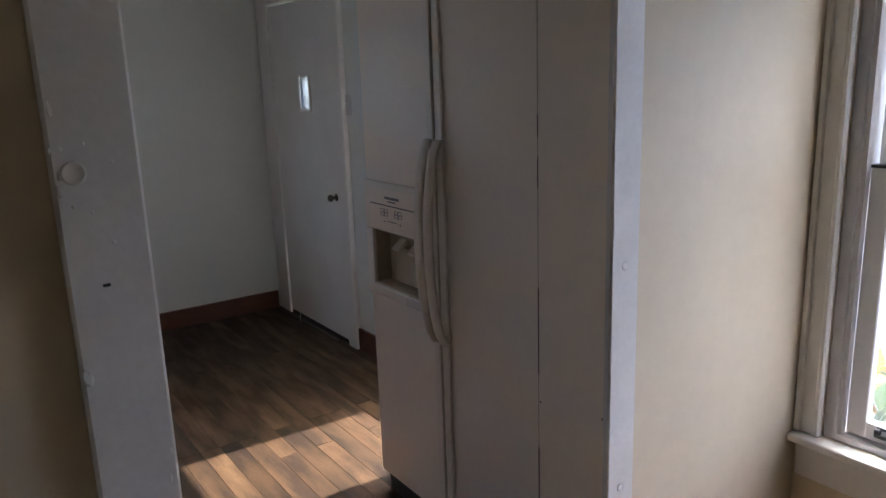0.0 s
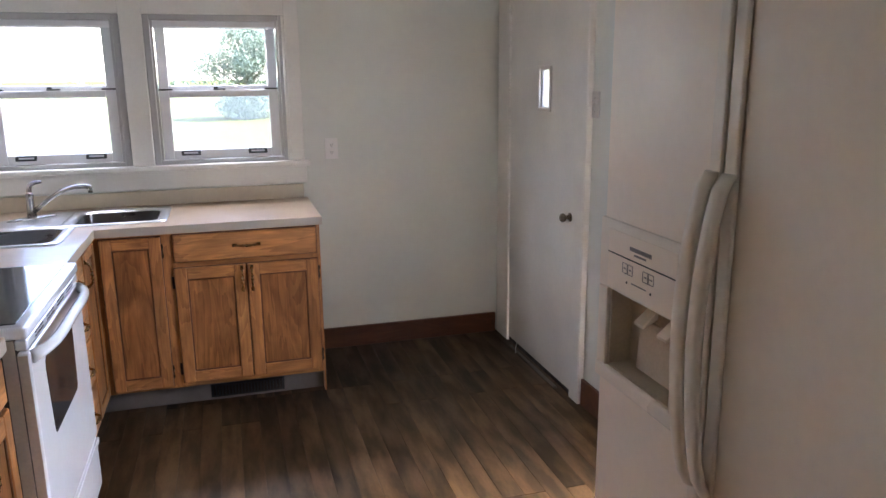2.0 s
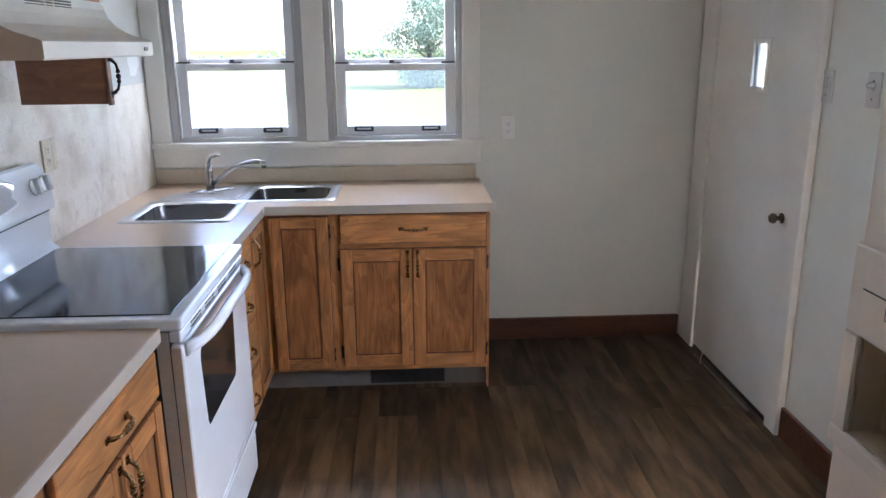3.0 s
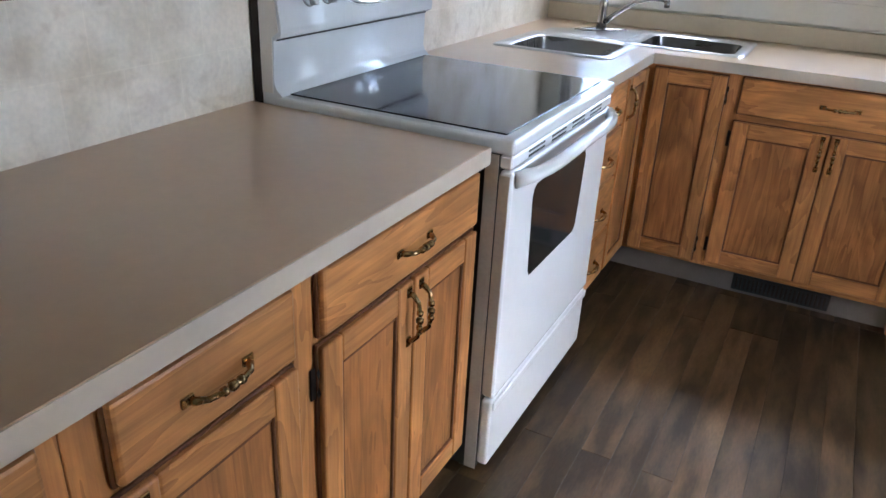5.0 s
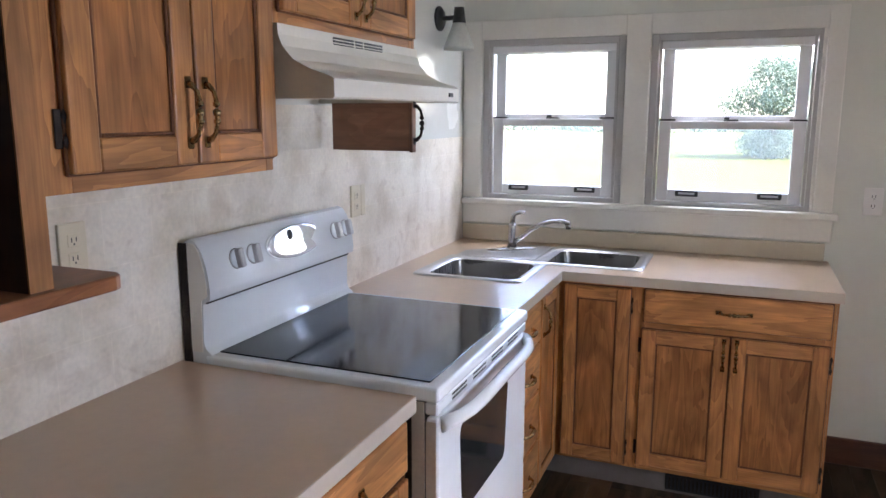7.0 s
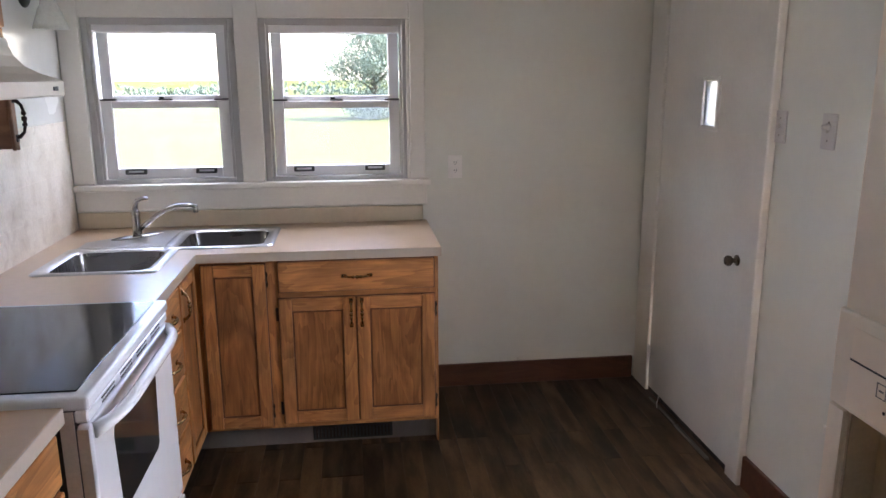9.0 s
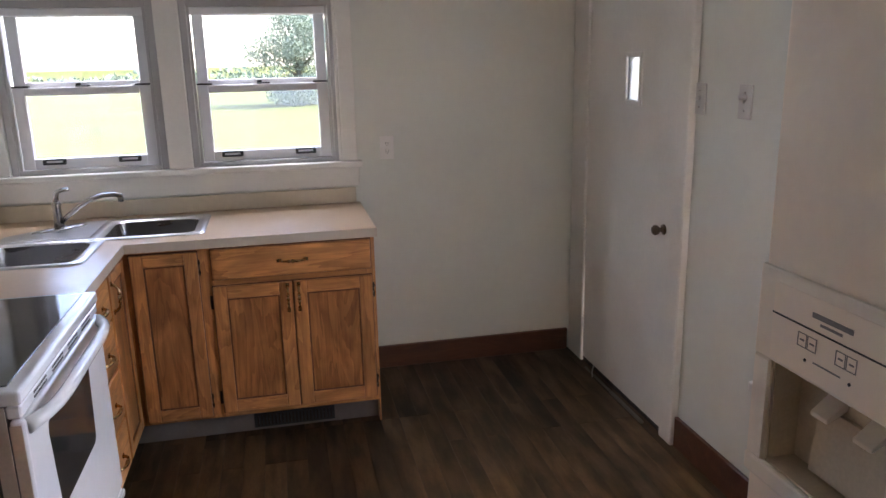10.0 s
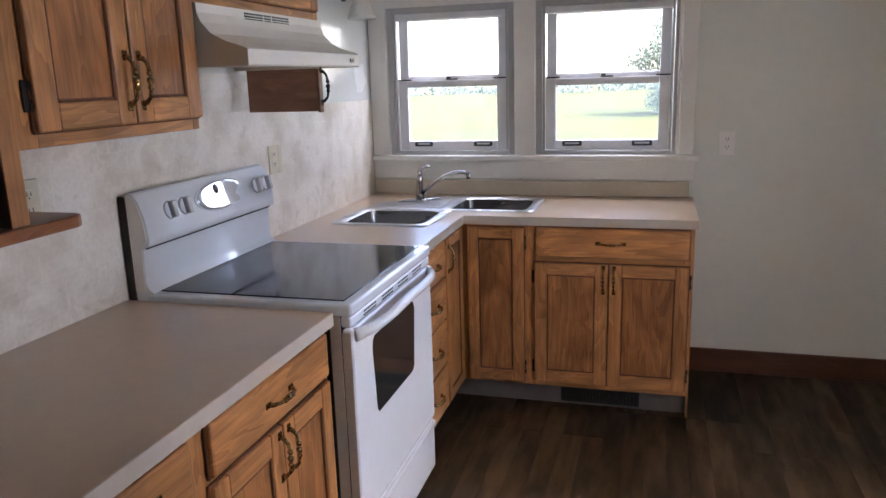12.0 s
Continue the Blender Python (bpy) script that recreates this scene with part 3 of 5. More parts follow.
part("apron", on(DOOR_SIDE, box(-2.6, -1.68, 0.0005, 0.02, 0.39, 0.485, 0.004)), TRIM, t4)
part("shade_bracket", on(DOOR_SIDE, box(-1.80, -1.765, 0.018, 0.035, 1.01, 1.08, 0.004)), PLATE_WHITE, t4)

# ---- back door ----
door = structure("door_2", on(DOOR_SIDE, join(box(-1.060, -0.200, -0.02, 0.022, 0.03, 1.416), box(-1.060, -0.200, -0.02, 0.022, 1.602, 2.045),
                                              box(-0.615, -0.200, -0.02, 0.022, 1.416, 1.602), box(-1.060, -0.735, -0.02, 0.022, 1.416, 1.602))), TRIM, "closed white flush door with a small glass light", "door")
lite = part("light_frame", on(DOOR_SIDE, join(box(-0.757, -0.735, 0.0, 0.032, 1.396, 1.622, 0.003), box(-0.615, -0.593, 0.0, 0.032, 1.396, 1.622, 0.003),
                                              box(-0.735, -0.615, 0.0, 0.032, 1.602, 1.622, 0.003), box(-0.735, -0.615, 0.0, 0.032, 1.396, 1.416, 0.003))), TRIM, door)
part("pane", on(DOOR_SIDE, box(-0.735, -0.615, 0.016, 0.020, 1.416, 1.602)), FROST, lite).visible_shadow = False
part("door_knob", lathe([(0.0, 0.0), (0.022, 0.0), (0.022, 0.004), (0.010, 0.007), (0.010, 0.022), (0.020, 0.030), (0.022, 0.042), (0.016, 0.050), (0.0, 0.052)], (XR - 0.022, -1.0, 0.905), (-1, 0, 0)), BRONZE, door, "dull metal door knob")
part("kick_gap", on(DOOR_SIDE, box(-1.06, -0.20, 0.0, 0.018, 0.002, 0.03)), HINGE_DARK, door, "dark worn threshold")
HINGE = mesh_of("hinge", on(DOOR_SIDE, join(box(-0.008, 0.008, 0.0, 0.006, -0.045, 0.045), tube([(0, 0.008, -0.047), (0, 0.008, 0.047)], 0.006))), PLATE_WHITE)
for z in (0.21, 1.04, 1.86):
    placed("hinge", HINGE, Matrix.Translation((-0.022, -0.196, z)), door)
dtrim = structure("door_trim", on(DOOR_SIDE, box(-0.198, -0.0215, 0.0005, 0.034, 0.0, 2.06, 0.005)), TRIM, "thick white painted door casing", "door casing")
part("casing", on(DOOR_SIDE, box(-1.160, -1.062, 0.0005, 0.034, 0.0, 2.06, 0.005)), TRIM, dtrim)
part("casing", on(DOOR_SIDE, box(-1.160, -0.0215, 0.0005, 0.034, 2.06, 2.16, 0.005)), TRIM, dtrim)

# added out of view to block the sun from the door's glass
structure("door_canopy", box(2.985, 4.0, -1.4, 0.1, 2.16, 2.24), TRIM, "unseen canopy added to keep sun off the back door", "canopy")
structure("baseboard_north", box(1.645, 2.79, -0.020, -0.0005, 0.0, 0.122, 0.003), BASEBOARD, "red-brown wooden baseboard", "baseboard")
structure("baseboard_east", on(DOOR_SIDE, box(-2.57, -1.162, 0.0005, 0.018, 0.0, 0.135, 0.003)), BASEBOARD, "red-brown wooden baseboard", "baseboard")

paper = structure("wallpaper", box(WX + 0.0005, WX + 0.004, -3.70, -0.022, 0.90, 1.43), PAPER, "pale marbled tile-print wall covering", "wall covering")
part("upper_sheet", box(WX + 0.0005, WX + 0.004, -2.115, -1.10, 1.4305, 1.57), PAPER, paper)
structure("backsplash", join(box(WX + 0.004, 1.640, -0.020, -0.0007, 0.9145, 0.992, 0.003)), UPSTAND, "beige laminate upstand under the windows", "backsplash")

# ---- cabinets ----
PULL = mesh_of("handle", on(STOVE_SIDE, join(
    tube([(0, 0.0, -0.052), (0, 0.010, -0.050), (0, 0.022, -0.038), (0, 0.026, -0.02), (0, 0.027, 0), (0, 0.026, 0.02), (0, 0.022, 0.038), (0, 0.010, 0.050), (0, 0.0, 0.052)],
         [0.007, 0.006, 0.0045, 0.0042, 0.0055, 0.0042, 0.0045, 0.006, 0.007]),
    lathe([(0.003, -0.008), (0.0075, -0.004), (0.0075, 0.004), (0.003, 0.008)], (0, 0.026, 0.0)),
    lathe([(0.003, -0.006), (0.0068, -0.003), (0.0068, 0.003), (0.003, 0.006)], (0, 0.026, 0.016)),
    lathe([(0.003, -0.006), (0.0068, -0.003), (0.0068, 0.003), (0.003, 0.006)], (0, 0.026, -0.016)),
    box(-0.008, 0.008, 0.0, 0.004, -0.066, -0.044, 0.002), box(-0.008, 0.008, 0.0, 0.004, 0.044, 0.066, 0.002))), BRASS)
PULL_DARK = PULL.copy()
PULL_DARK.materials[0] = HINGE_DARK
CHINGE = mesh_of("hinge", on(STOVE_SIDE, join(box(-0.012, 0.004, 0.0, 0.004, -0.03, 0.03, 0.001), tube([(0.004, 0.005, -0.034), (0.004, 0.007, -0.02), (0.004, 0.007, 0.02), (0.004, 0.005, 0.034)], [0.002, 0.005, 0.005, 0.002]))), HINGE_DARK)


def turned(side, u, out, z, flat=False):
    """The pose of a small fitting on a front."""
    spot = side @ Vector((u, out, z))
    m = Matrix.Translation(spot)
    if side is WINDOW_SIDE:
        m = m @ Matrix.Rotation(radians(-90), 4, "Z")
    return m @ Matrix.Rotation(radians(90), 4, "X") if flat else m


def cabinet_door(cab, side, u0, u1, z0, z1, out, pull=None, hinge=None, stile=0.055):
    along = OAK_Y if side is STOVE_SIDE else OAK_X
    d = part("door", on(side, box(u0 + stile - 0.004, u1 - stile + 0.004, out + 0.0095, out + 0.0115, z0 + stile - 0.004, z1 - stile + 0.004)), OAK_PANEL, cab, "oak door with a recessed veneer panel")
    for p, r in ((u0, u0 + stile), (u1 - stile, u1)):
        part("stile", on(side, box(p, r, out, out + 0.02, z0, z1, 0.004, 2)), OAK_V, d)
    for p, r in ((z0, z0 + stile), (z1 - stile, z1)):
        part("rail", on(side, box(u0 + stile, u1 - stile, out + 0.0005, out + 0.0195, p, r, 0.003)), along, d)
    part("lip", on(side, box(u0 - 0.0035, u1 + 0.0035, out + 0.0004, out + 0.009, z0 - 0.0035, z1 + 0.0035, 0.002)), OAK_LIP, d, "routed edge darkened for shade")
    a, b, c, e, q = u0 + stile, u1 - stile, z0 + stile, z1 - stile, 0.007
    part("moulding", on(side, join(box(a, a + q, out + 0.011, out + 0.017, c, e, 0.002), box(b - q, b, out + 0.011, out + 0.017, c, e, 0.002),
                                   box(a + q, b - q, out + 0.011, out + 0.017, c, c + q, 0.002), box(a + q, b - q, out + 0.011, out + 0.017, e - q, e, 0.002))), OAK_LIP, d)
    if pull:
        placed("handle", PULL, turned(side, pull[0], out + 0.02, pull[1]), d, "twisted antique brass handle")
    for z in ((z0 + 0.07, z1 - 0.07) if hinge is not None else ()):
        placed("hinge", CHINGE, turned(side, hinge, out + 0.001, z), d, "dark metal hinge")
    return d


def drawer_front(cab, side, u0, u1, z0, z1, out):
    d = part("drawer_front", on(side, box(u0, u1, out, out + 0.02, z0, z1, 0.006, 2)), OAK_Y if side is STOVE_SIDE else OAK_X, cab)
    part("lip", on(side, box(u0 - 0.0035, u1 + 0.0035, out + 0.0004, out + 0.009, z0 - 0.0035, z1 + 0.0035, 0.002)), OAK_LIP, d, "routed edge darkened for shade")
    placed("handle", PULL, turned(side, (u0 + u1) / 2, out + 0.02, (z0 + z1) / 2, True), d, "twisted antique brass handle")
    return d


def carcass(cab, side, u0, u1, depth, z0, z1, stiles, rails):
    """Body with a face frame in front of it: stiles (u0, u1) and rails (u0, u1, z0, z1)."""
    part("body", on(side, box(u0, u1, WX + 0.005, depth - 0.02, z0, z1)), OAK_V, cab)
    for a, b in stiles:
        part("stile", on(side, box(a, b, depth - 0.0195, depth, z0, z1, 0.001)), OAK_V, cab)
    for a, b, c, e in rails:
        part("rail", on(side, box(a, b, depth - 0.0195, depth - 0.0005, c, e, 0.001)), OAK_Y if side is STOVE_SIDE else OAK_X, cab)


FR = 0.612
# run under the windows
c = thing("base_cabinet", (1.13, -0.3, 0.0), "oak base cabinet with one drawer and three doors under the counter", "base cabinet", "base cabinets")
part("body", join(box(0.64, 0.93, -FR + 0.02, -0.002, 0.105, 0.74), box(0.93, 1.640, -FR + 0.02, -0.002, 0.105, 0.874)), OAK_V, c)
for a, b in ((0.612, 0.66), (0.905, 0.975), (1.612, 1.640)):
    part("stile", box(a, b, -FR, -FR + 0.0195, 0.105, 0.874, 0.001), OAK_V, c)
for a, b, z0, z1 in ((0.66, 0.905, 0.105, 0.135), (0.66, 0.905, 0.858, 0.874), (0.975, 1.612, 0.105, 0.145), (0.975, 1.612, 0.70, 0.742), (0.975, 1.612, 0.862, 0.874)):
    part("rail", box(a, b, -FR + 0.0005, -FR + 0.0195, z0, z1, 0.001), OAK_X, c)
cabinet_door(c, WINDOW_SIDE, 0.648, 0.912, 0.122, 0.862, FR + 0.0005, hinge=0.914, stile=0.052)
drawer_front(c, WINDOW_SIDE, 0.966, 1.628, 0.735, 0.866, FR + 0.0005)
cabinet_door(c, WINDOW_SIDE, 0.962, 1.288, 0.132, 0.705, FR + 0.0005, (1.268, 0.635), 0.960)
cabinet_door(c, WINDOW_SIDE, 1.294, 1.630, 0.132, 0.705, FR + 0.0005, (1.314, 0.635), 1.634)
part("toe_kick", box(0.56, 1.640, -0.560, -0.545, 0.0, 0.104), TOE, c, "scuffed grey toe kick")
part("end_panel", box(1.6405, 1.648, -FR, -0.002, 0.0, 0.874), OAK_V, c)
grille = solo("floor_register", join(box(1.078, 1.438, -0.566, -0.5605, 0.012, 0.082, 0.002)), BLACK, (1.258, -0.563, 0.012), "dark metal heating grille set in the toe kick", "vent")
for i in range(22):
    part("slat", box(1.092 + i * 0.0155, 1.099 + i * 0.0155, -0.569, -0.5662, 0.022, 0.072), HINGE_DARK, grille)

# corner piece and drawer stack on the stove wall
c = thing("base_cabinet", (0.3, -1.0, 0.0), "oak base cabinet with four drawers and a narrow door", "base cabinet", "base cabinets")
part("body", on(STOVE_SIDE, box(-1.335, -0.64, WX + 0.005, FR - 0.02, 0.105, 0.74)), OAK_V, c)
for a, b in ((-1.335, -1.305), (-0.955, -0.900), (-0.66, -0.6135)):
    part("stile", on(STOVE_SIDE, box(a, b, FR - 0.0195, FR, 0.105, 0.874, 0.001)), OAK_V, c)
for z0, z1 in ((0.105, 0.135), (0.315, 0.335), (0.515, 0.535), (0.70, 0.72), (0.86, 0.874)):
    part("rail", on(STOVE_SIDE, box(-1.305, -0.955, FR - 0.0195, FR - 0.0005, z0, z1, 0.001)), OAK_Y, c)
part("rail", on(STOVE_SIDE, box(-0.90, -0.66, FR - 0.0195, FR - 0.0005, 0.105, 0.13, 0.001)), OAK_Y, c)
for z0, z1 in ((0.122, 0.318), (0.328, 0.516), (0.526, 0.702), (0.712, 0.866)):
    drawer_front(c, STOVE_SIDE, -1.315, -0.945, z0, z1, FR + 0.0005)
cabinet_door(c, STOVE_SIDE, -0.925, -0.652, 0.122, 0.862, FR + 0.0005, (-0.905, 0.775), -0.650, 0.045)
part("toe_kick", on(STOVE_SIDE, box(-1.335, -0.561, 0.545, 0.560, 0.0, 0.104)), TOE, c, "scuffed grey toe kick")

# run from the stove towards the doorway
c = thing("base_cabinet", (0.3, -2.45, 0.0), "oak base cabinet with one wide drawer over two doors", "base cabinet", "base cabinets")
carcass(c, STOVE_SIDE, -2.755, -2.111, FR, 0.105, 0.874, ((-2.755, -2.69), (-2.145, -2.111)), ((-2.69, -2.145, 0.105, 0.145), (-2.69, -2.145, 0.70, 0.745), (-2.69, -2.145, 0.862, 0.874)))
drawer_front(c, STOVE_SIDE, -2.700, -2.135, 0.745, 0.866, FR + 0.0005)
cabinet_door(c, STOVE_SIDE, -2.705, -2.414, 0.132, 0.728, FR + 0.0005, (-2.434, 0.655), -2.708)
cabinet_door(c, STOVE_SIDE, -2.408, -2.134, 0.132, 0.728, FR + 0.0005, (-2.388, 0.655), -2.132)
part("toe_kick", on(STOVE_SIDE, box(-2.755, -2.122, 0.545, 0.560, 0.0, 0.104)), TOE, c)
c = thing("base_cabinet", (0.3, -3.05, 0.0), "oak base cabinet with a drawer over a door", "base cabinet", "base cabinets")
carcass(c, STOVE_SIDE, -3.145, -2.757, FR, 0.105, 0.874, ((-3.145, -3.085), (-2.785, -2.757)), ((-3.085, -2.785, 0.105, 0.145), (-3.085, -2.785, 0.70, 0.745), (-3.085, -2.785, 0.862, 0.874)))
drawer_front(c, STOVE_SIDE, -3.095, -2.770, 0.745, 0.866, FR + 0.0005)
cabinet_door(c, STOVE_SIDE, -3.098, -2.768, 0.132, 0.728, FR + 0.0005, (-3.07, 0.655), -2.766)
part("toe_kick", on(STOVE_SIDE, box(-3.145, -2.757, 0.545, 0.560, 0.0, 0.104)), TOE, c)
c = thing("base_cabinet", (0.3, -3.4, 0.0), "oak base cabinet with two doors beside the doorway", "base cabinet", "base cabinets")
carcass(c, STOVE_SIDE, -3.70, -3.147, FR, 0.105, 0.874, ((-3.70, -3.66), (-3.19, -3.147)), ((-3.66, -3.19, 0.105, 0.145), (-3.66, -3.19, 0.70, 0.745), (-3.66, -3.19, 0.862, 0.874)))
drawer_front(c, STOVE_SIDE, -3.67, -3.18, 0.745, 0.866, FR + 0.0005)
cabinet_door(c, STOVE_SIDE, -3.675, -3.428, 0.132, 0.728, FR + 0.0005, (-3.448, 0.655))
cabinet_door(c, STOVE_SIDE, -3.422, -3.178, 0.132, 0.728, FR + 0.0005, (-3.402, 0.655))
part("toe_kick", on(STOVE_SIDE, box(-3.70, -3.147, 0.545, 0.560, 0.0, 0.104)), TOE, c)

# worktops
CT0, CT1 = 0.8755, 0.914
HOLES = ((0.125, 0.515, -0.885, -0.515), (0.515, 0.905, -0.50, -0.145))


def worktop_cell(x, y):
    if any(a < x < b and c0 < y < d for a, b, c0, d in HOLES):
        return False
    return y > -0.635 or x < 0.635


xs = sorted({WX + 0.004, 0.635, 1.658, *(v for h in HOLES for v in h[:2])})
ys = sorted({-1.338, -0.635, -0.0007, *(v for h in HOLES for v in h[2:])})
w = thing("worktop", (0.32, -0.32, CT0), "L-shaped beige laminate worktop around the corner sink", "worktop")
part("top", grid_slab(xs, ys, worktop_cell, CT0, CT1, lambda u, v, w: (u, v, w)), LAMINATE, w)
part("edge_strip", box(0.6375, 1.658, -0.6375, -0.6352, CT0, CT1 - 0.001), LAMINATE_EDGE, w, "pale laminate edge strip")
part("edge_strip", box(0.6352, 0.6374, -1.338, -0.6352, CT0, CT1 - 0.001), LAMINATE_EDGE, w, "pale laminate edge strip")
part("edge_strip", box(1.6582, 1.6604, -0.6375, -0.001, CT0, CT1 - 0.001), LAMINATE_EDGE, w, "pale laminate edge strip")
w = thing("worktop", (0.32, -2.9, CT0), "long beige laminate worktop beside the stove", "worktop")
part("top", box(WX + 0.004, 0.635, -3.705, -2.101, CT0, CT1, 0.0015), LAMINATE, w)
part("edge_strip", box(0.6352, 0.6374, -3.705, -2.101, CT0, CT1 - 0.001), LAMINATE_EDGE, w, "pale laminate edge strip")


# corner sink: two steel bowls at right angles with a tap between
def rounded(x0, x1, y0, y1, r, z, n=6):
    pts = []
    for cx, cy, a0 in ((x1 - r, y1 - r, 0), (x0 + r, y1 - r, 90), (x0 + r, y0 + r, 180), (x1 - r, y0 + r, 270)):
        for k in range(n + 1):
            a = radians(a0 + 90 * k / n)
            pts.append((cx + r * math.cos(a), cy + r * math.sin(a), z))
    return pts


def bowl(x0, x1, y0, y1, lift, wide, rim):
    bm = bmesh.new()
    loops = [rounded(x0 - wide, x1 + wide, y0 - wide, y1 + wide, 0.035, CT1 + 0.001 + lift), rounded(x0 - wide + 0.005, x1 + wide - 0.005, y0 - wide + 0.005, y1 + wide - 0.005, 0.032, CT1 + 0.0065 + lift),
             rounded(x0 - 0.012, x1 + 0.012, y0 - 0.012, y1 + 0.012, 0.05, CT1 + 0.0045 + lift), rounded(x0, x1, y0, y1, 0.05, CT1 - 0.004), rounded(x0 + 0.012, x1 - 0.012, y0 + 0.012, y1 - 0.012, 0.055, CT1 - 0.13),
             rounded(x0 + 0.035, x1 - 0.035, y0 + 0.035, y1 - 0.035, 0.05, CT1 - 0.155), rounded(x0 + 0.12, x1 - 0.12, y0 + 0.12, y1 - 0.12, 0.02, CT1 - 0.16)]
    rings = [[bm.verts.new(p) for p in lp] for lp in (loops[:4] if rim else loops[3:])]
    for a, b in zip(rings, rings[1:]):
        for k in range(len(a)):
            f = bm.faces.new((a[k], a[(k + 1) % len(a)], b[(k + 1) % len(a)], b[k]))
            f.smooth = True
    if not rim:
        bm.faces.new(rings[-1])
    bm.normal_update()
    if sum(f.normal.z for f in bm.faces) < 0:
        bmesh.ops.reverse_faces(bm, faces=bm.faces)
    return bm


sink = thing("corner_sink", (0.4, -0.4, CT1), "stainless steel corner sink with two square bowls", "sink")
b1 = part("bowl", bowl(0.138, 0.502, -0.872, -0.528, 0.0, 0.05, False), STEEL, sink)
b2 = part("bowl", bowl(0.528, 0.892, -0.488, -0.158, 0.001, 0.05, False), STEEL, sink)
part("rim", bowl(0.138, 0.502, -0.872, -0.528, 0.0, 0.05, True), BRIGHT_STEEL, b1)
part("rim", bowl(0.528, 0.892, -0.488, -0.158, 0.001, 0.05, True), BRIGHT_STEEL, b2)
for p, (x, y) in ((b1, (0.32, -0.70)), (b2, (0.71, -0.323))):
    part("drain", lathe([(0.0, 0.003), (0.025, 0.001), (0.038, 0.004), (0.042, 0.001), (0.042, -0.002)], (x, y, CT1 - 0.159)), CHROME, p)
deck = bmesh.new()
dv = [deck.verts.new(p) for p in ((0.12, -0.475, 0), (0.477, -0.475, 0), (0.477, -0.115, 0), (0.38, -0.115, 0), (0.12, -0.36, 0))]
ext = bmesh.ops.extrude_face_region(deck, geom=[deck.faces.new(dv)])
bmesh.ops.translate(deck, vec=(0, 0, 0.005), verts=[v for v in ext["geom"] if isinstance(v, bmesh.types.BMVert)])
bmesh.ops.recalc_face_normals(deck, faces=deck.faces)
part("deck", moved(deck, Matrix.Translation((0, 0, CT1 + 0.001))), BRIGHT_STEEL, sink)

tap = thing("kitchen_tap", (0.312, -0.262, CT1 + 0.006), "brushed nickel single-lever kitchen tap on the sink corner", "faucet")
plate = lathe([(0.0, 0.0), (0.03, 0.0), (0.03, 0.004), (0.024, 0.008), (0.0, 0.009)], (0, 0, 0))
for v in plate.verts:
    v.co.x *= 4.0
moved(plate, Matrix.Translation((0.312, -0.262, CT1 + 0.006)) @ Matrix.Rotation(radians(38), 4, "Z"))
part("escutcheon", plate, CHROME, tap)
part("tap_body", lathe([(0.0, 0.0), (0.022, 0.0), (0.02, 0.03), (0.017, 0.09), (0.02, 0.105), (0.014, 0.118), (0.0, 0.12)], (0.312, -0.262, CT1 + 0.012)), CHROME, tap)
part("lever", tube([(0.312, -0.262, 1.035), (0.313, -0.262, 1.065), (0.322, -0.262, 1.085), (0.345, -0.263, 1.094), (0.372, -0.264, 1.096)], [0.014, 0.012, 0.010, 0.009, 0.007]), CHROME, tap)
part("spout", tube([(0.325, -0.270, 0.955), (0.366, -0.290, 0.987), (0.413, -0.315, 1.024), (0.471, -0.345, 1.059), (0.530, -0.375, 1.078), (0.583, -0.405, 1.083), (0.612, -0.420, 1.077)], [0.012, 0.011, 0.0105, 0.010, 0.010, 0.010, 0.011]), CHROME, tap)
part("aerator", lathe([(0.0, 0.0), (0.011, 0.0), (0.012, 0.02), (0.0, 0.022)], (0.608, -0.418, 1.054)), CHROME, tap)

# ---- stove ----
SY0, SY1 = -2.095, -1.343
stove = thing("electric_stove", (0.35, (SY0 + SY1) / 2, 0.0), "white freestanding electric range with a black glass cooktop", "stove")
# body coloured black so the narrow gaps beside the stove look shaded
part("body", box(-0.02, 0.652, SY0 + 0.004, SY1 - 0.004, 0.03, 0.897), BLACK, stove, "body blackened for the shade in the side gaps")
part("front_trim", box(0.622, 0.6535, SY0 + 0.001, SY0 + 0.0035, 0.03, 0.897), ENAMEL_SIDE, stove, "cream side trim")
part("front_trim", box(0.641, 0.6535, SY1 - 0.0035, SY1 - 0.001, 0.03, 0.897), ENAMEL_SIDE, stove, "cream side trim")
part("cooktop_frame", box(0.040, 0.690, SY0, SY1, 0.898, 0.934, 0.010, 3), ENAMEL, stove)
glass = part("cooktop_glass", box(0.064, 0.656, SY0 + 0.032, SY1 - 0.030, 0.9335, 0.9375, 0.0015), BLACK_GLASS, stove, "glossy black ceramic glass")
back = [(-0.022, 0.9), (-0.022, 1.205), (-0.006, 1.224), (0.01, 1.232), (0.027, 1.227), (0.044, 1.206), (0.06, 1.16), (0.068, 1.1), (0.066, 1.078), (0.052, 1.072), (0.043, 1.066), (0.04, 0.965), (0.046, 0.948), (0.062, 0.936), (0.062, 0.9)]
guard = part("backguard", prism(back, 1, SY0 + 0.003, SY1 - 0.003), ENAMEL, stove)
for v in guard.data.vertices:      # gently arched top
    zz = v.co.z
    if zz > 1.15:
        v.co.z += 0.010 * (1 - (2 * v.co.y / (SY1 - SY0)) ** 2)
for f in guard.data.polygons:
    f.use_smooth = len(f.vertices) == 4 and abs(f.normal.z) < 0.999
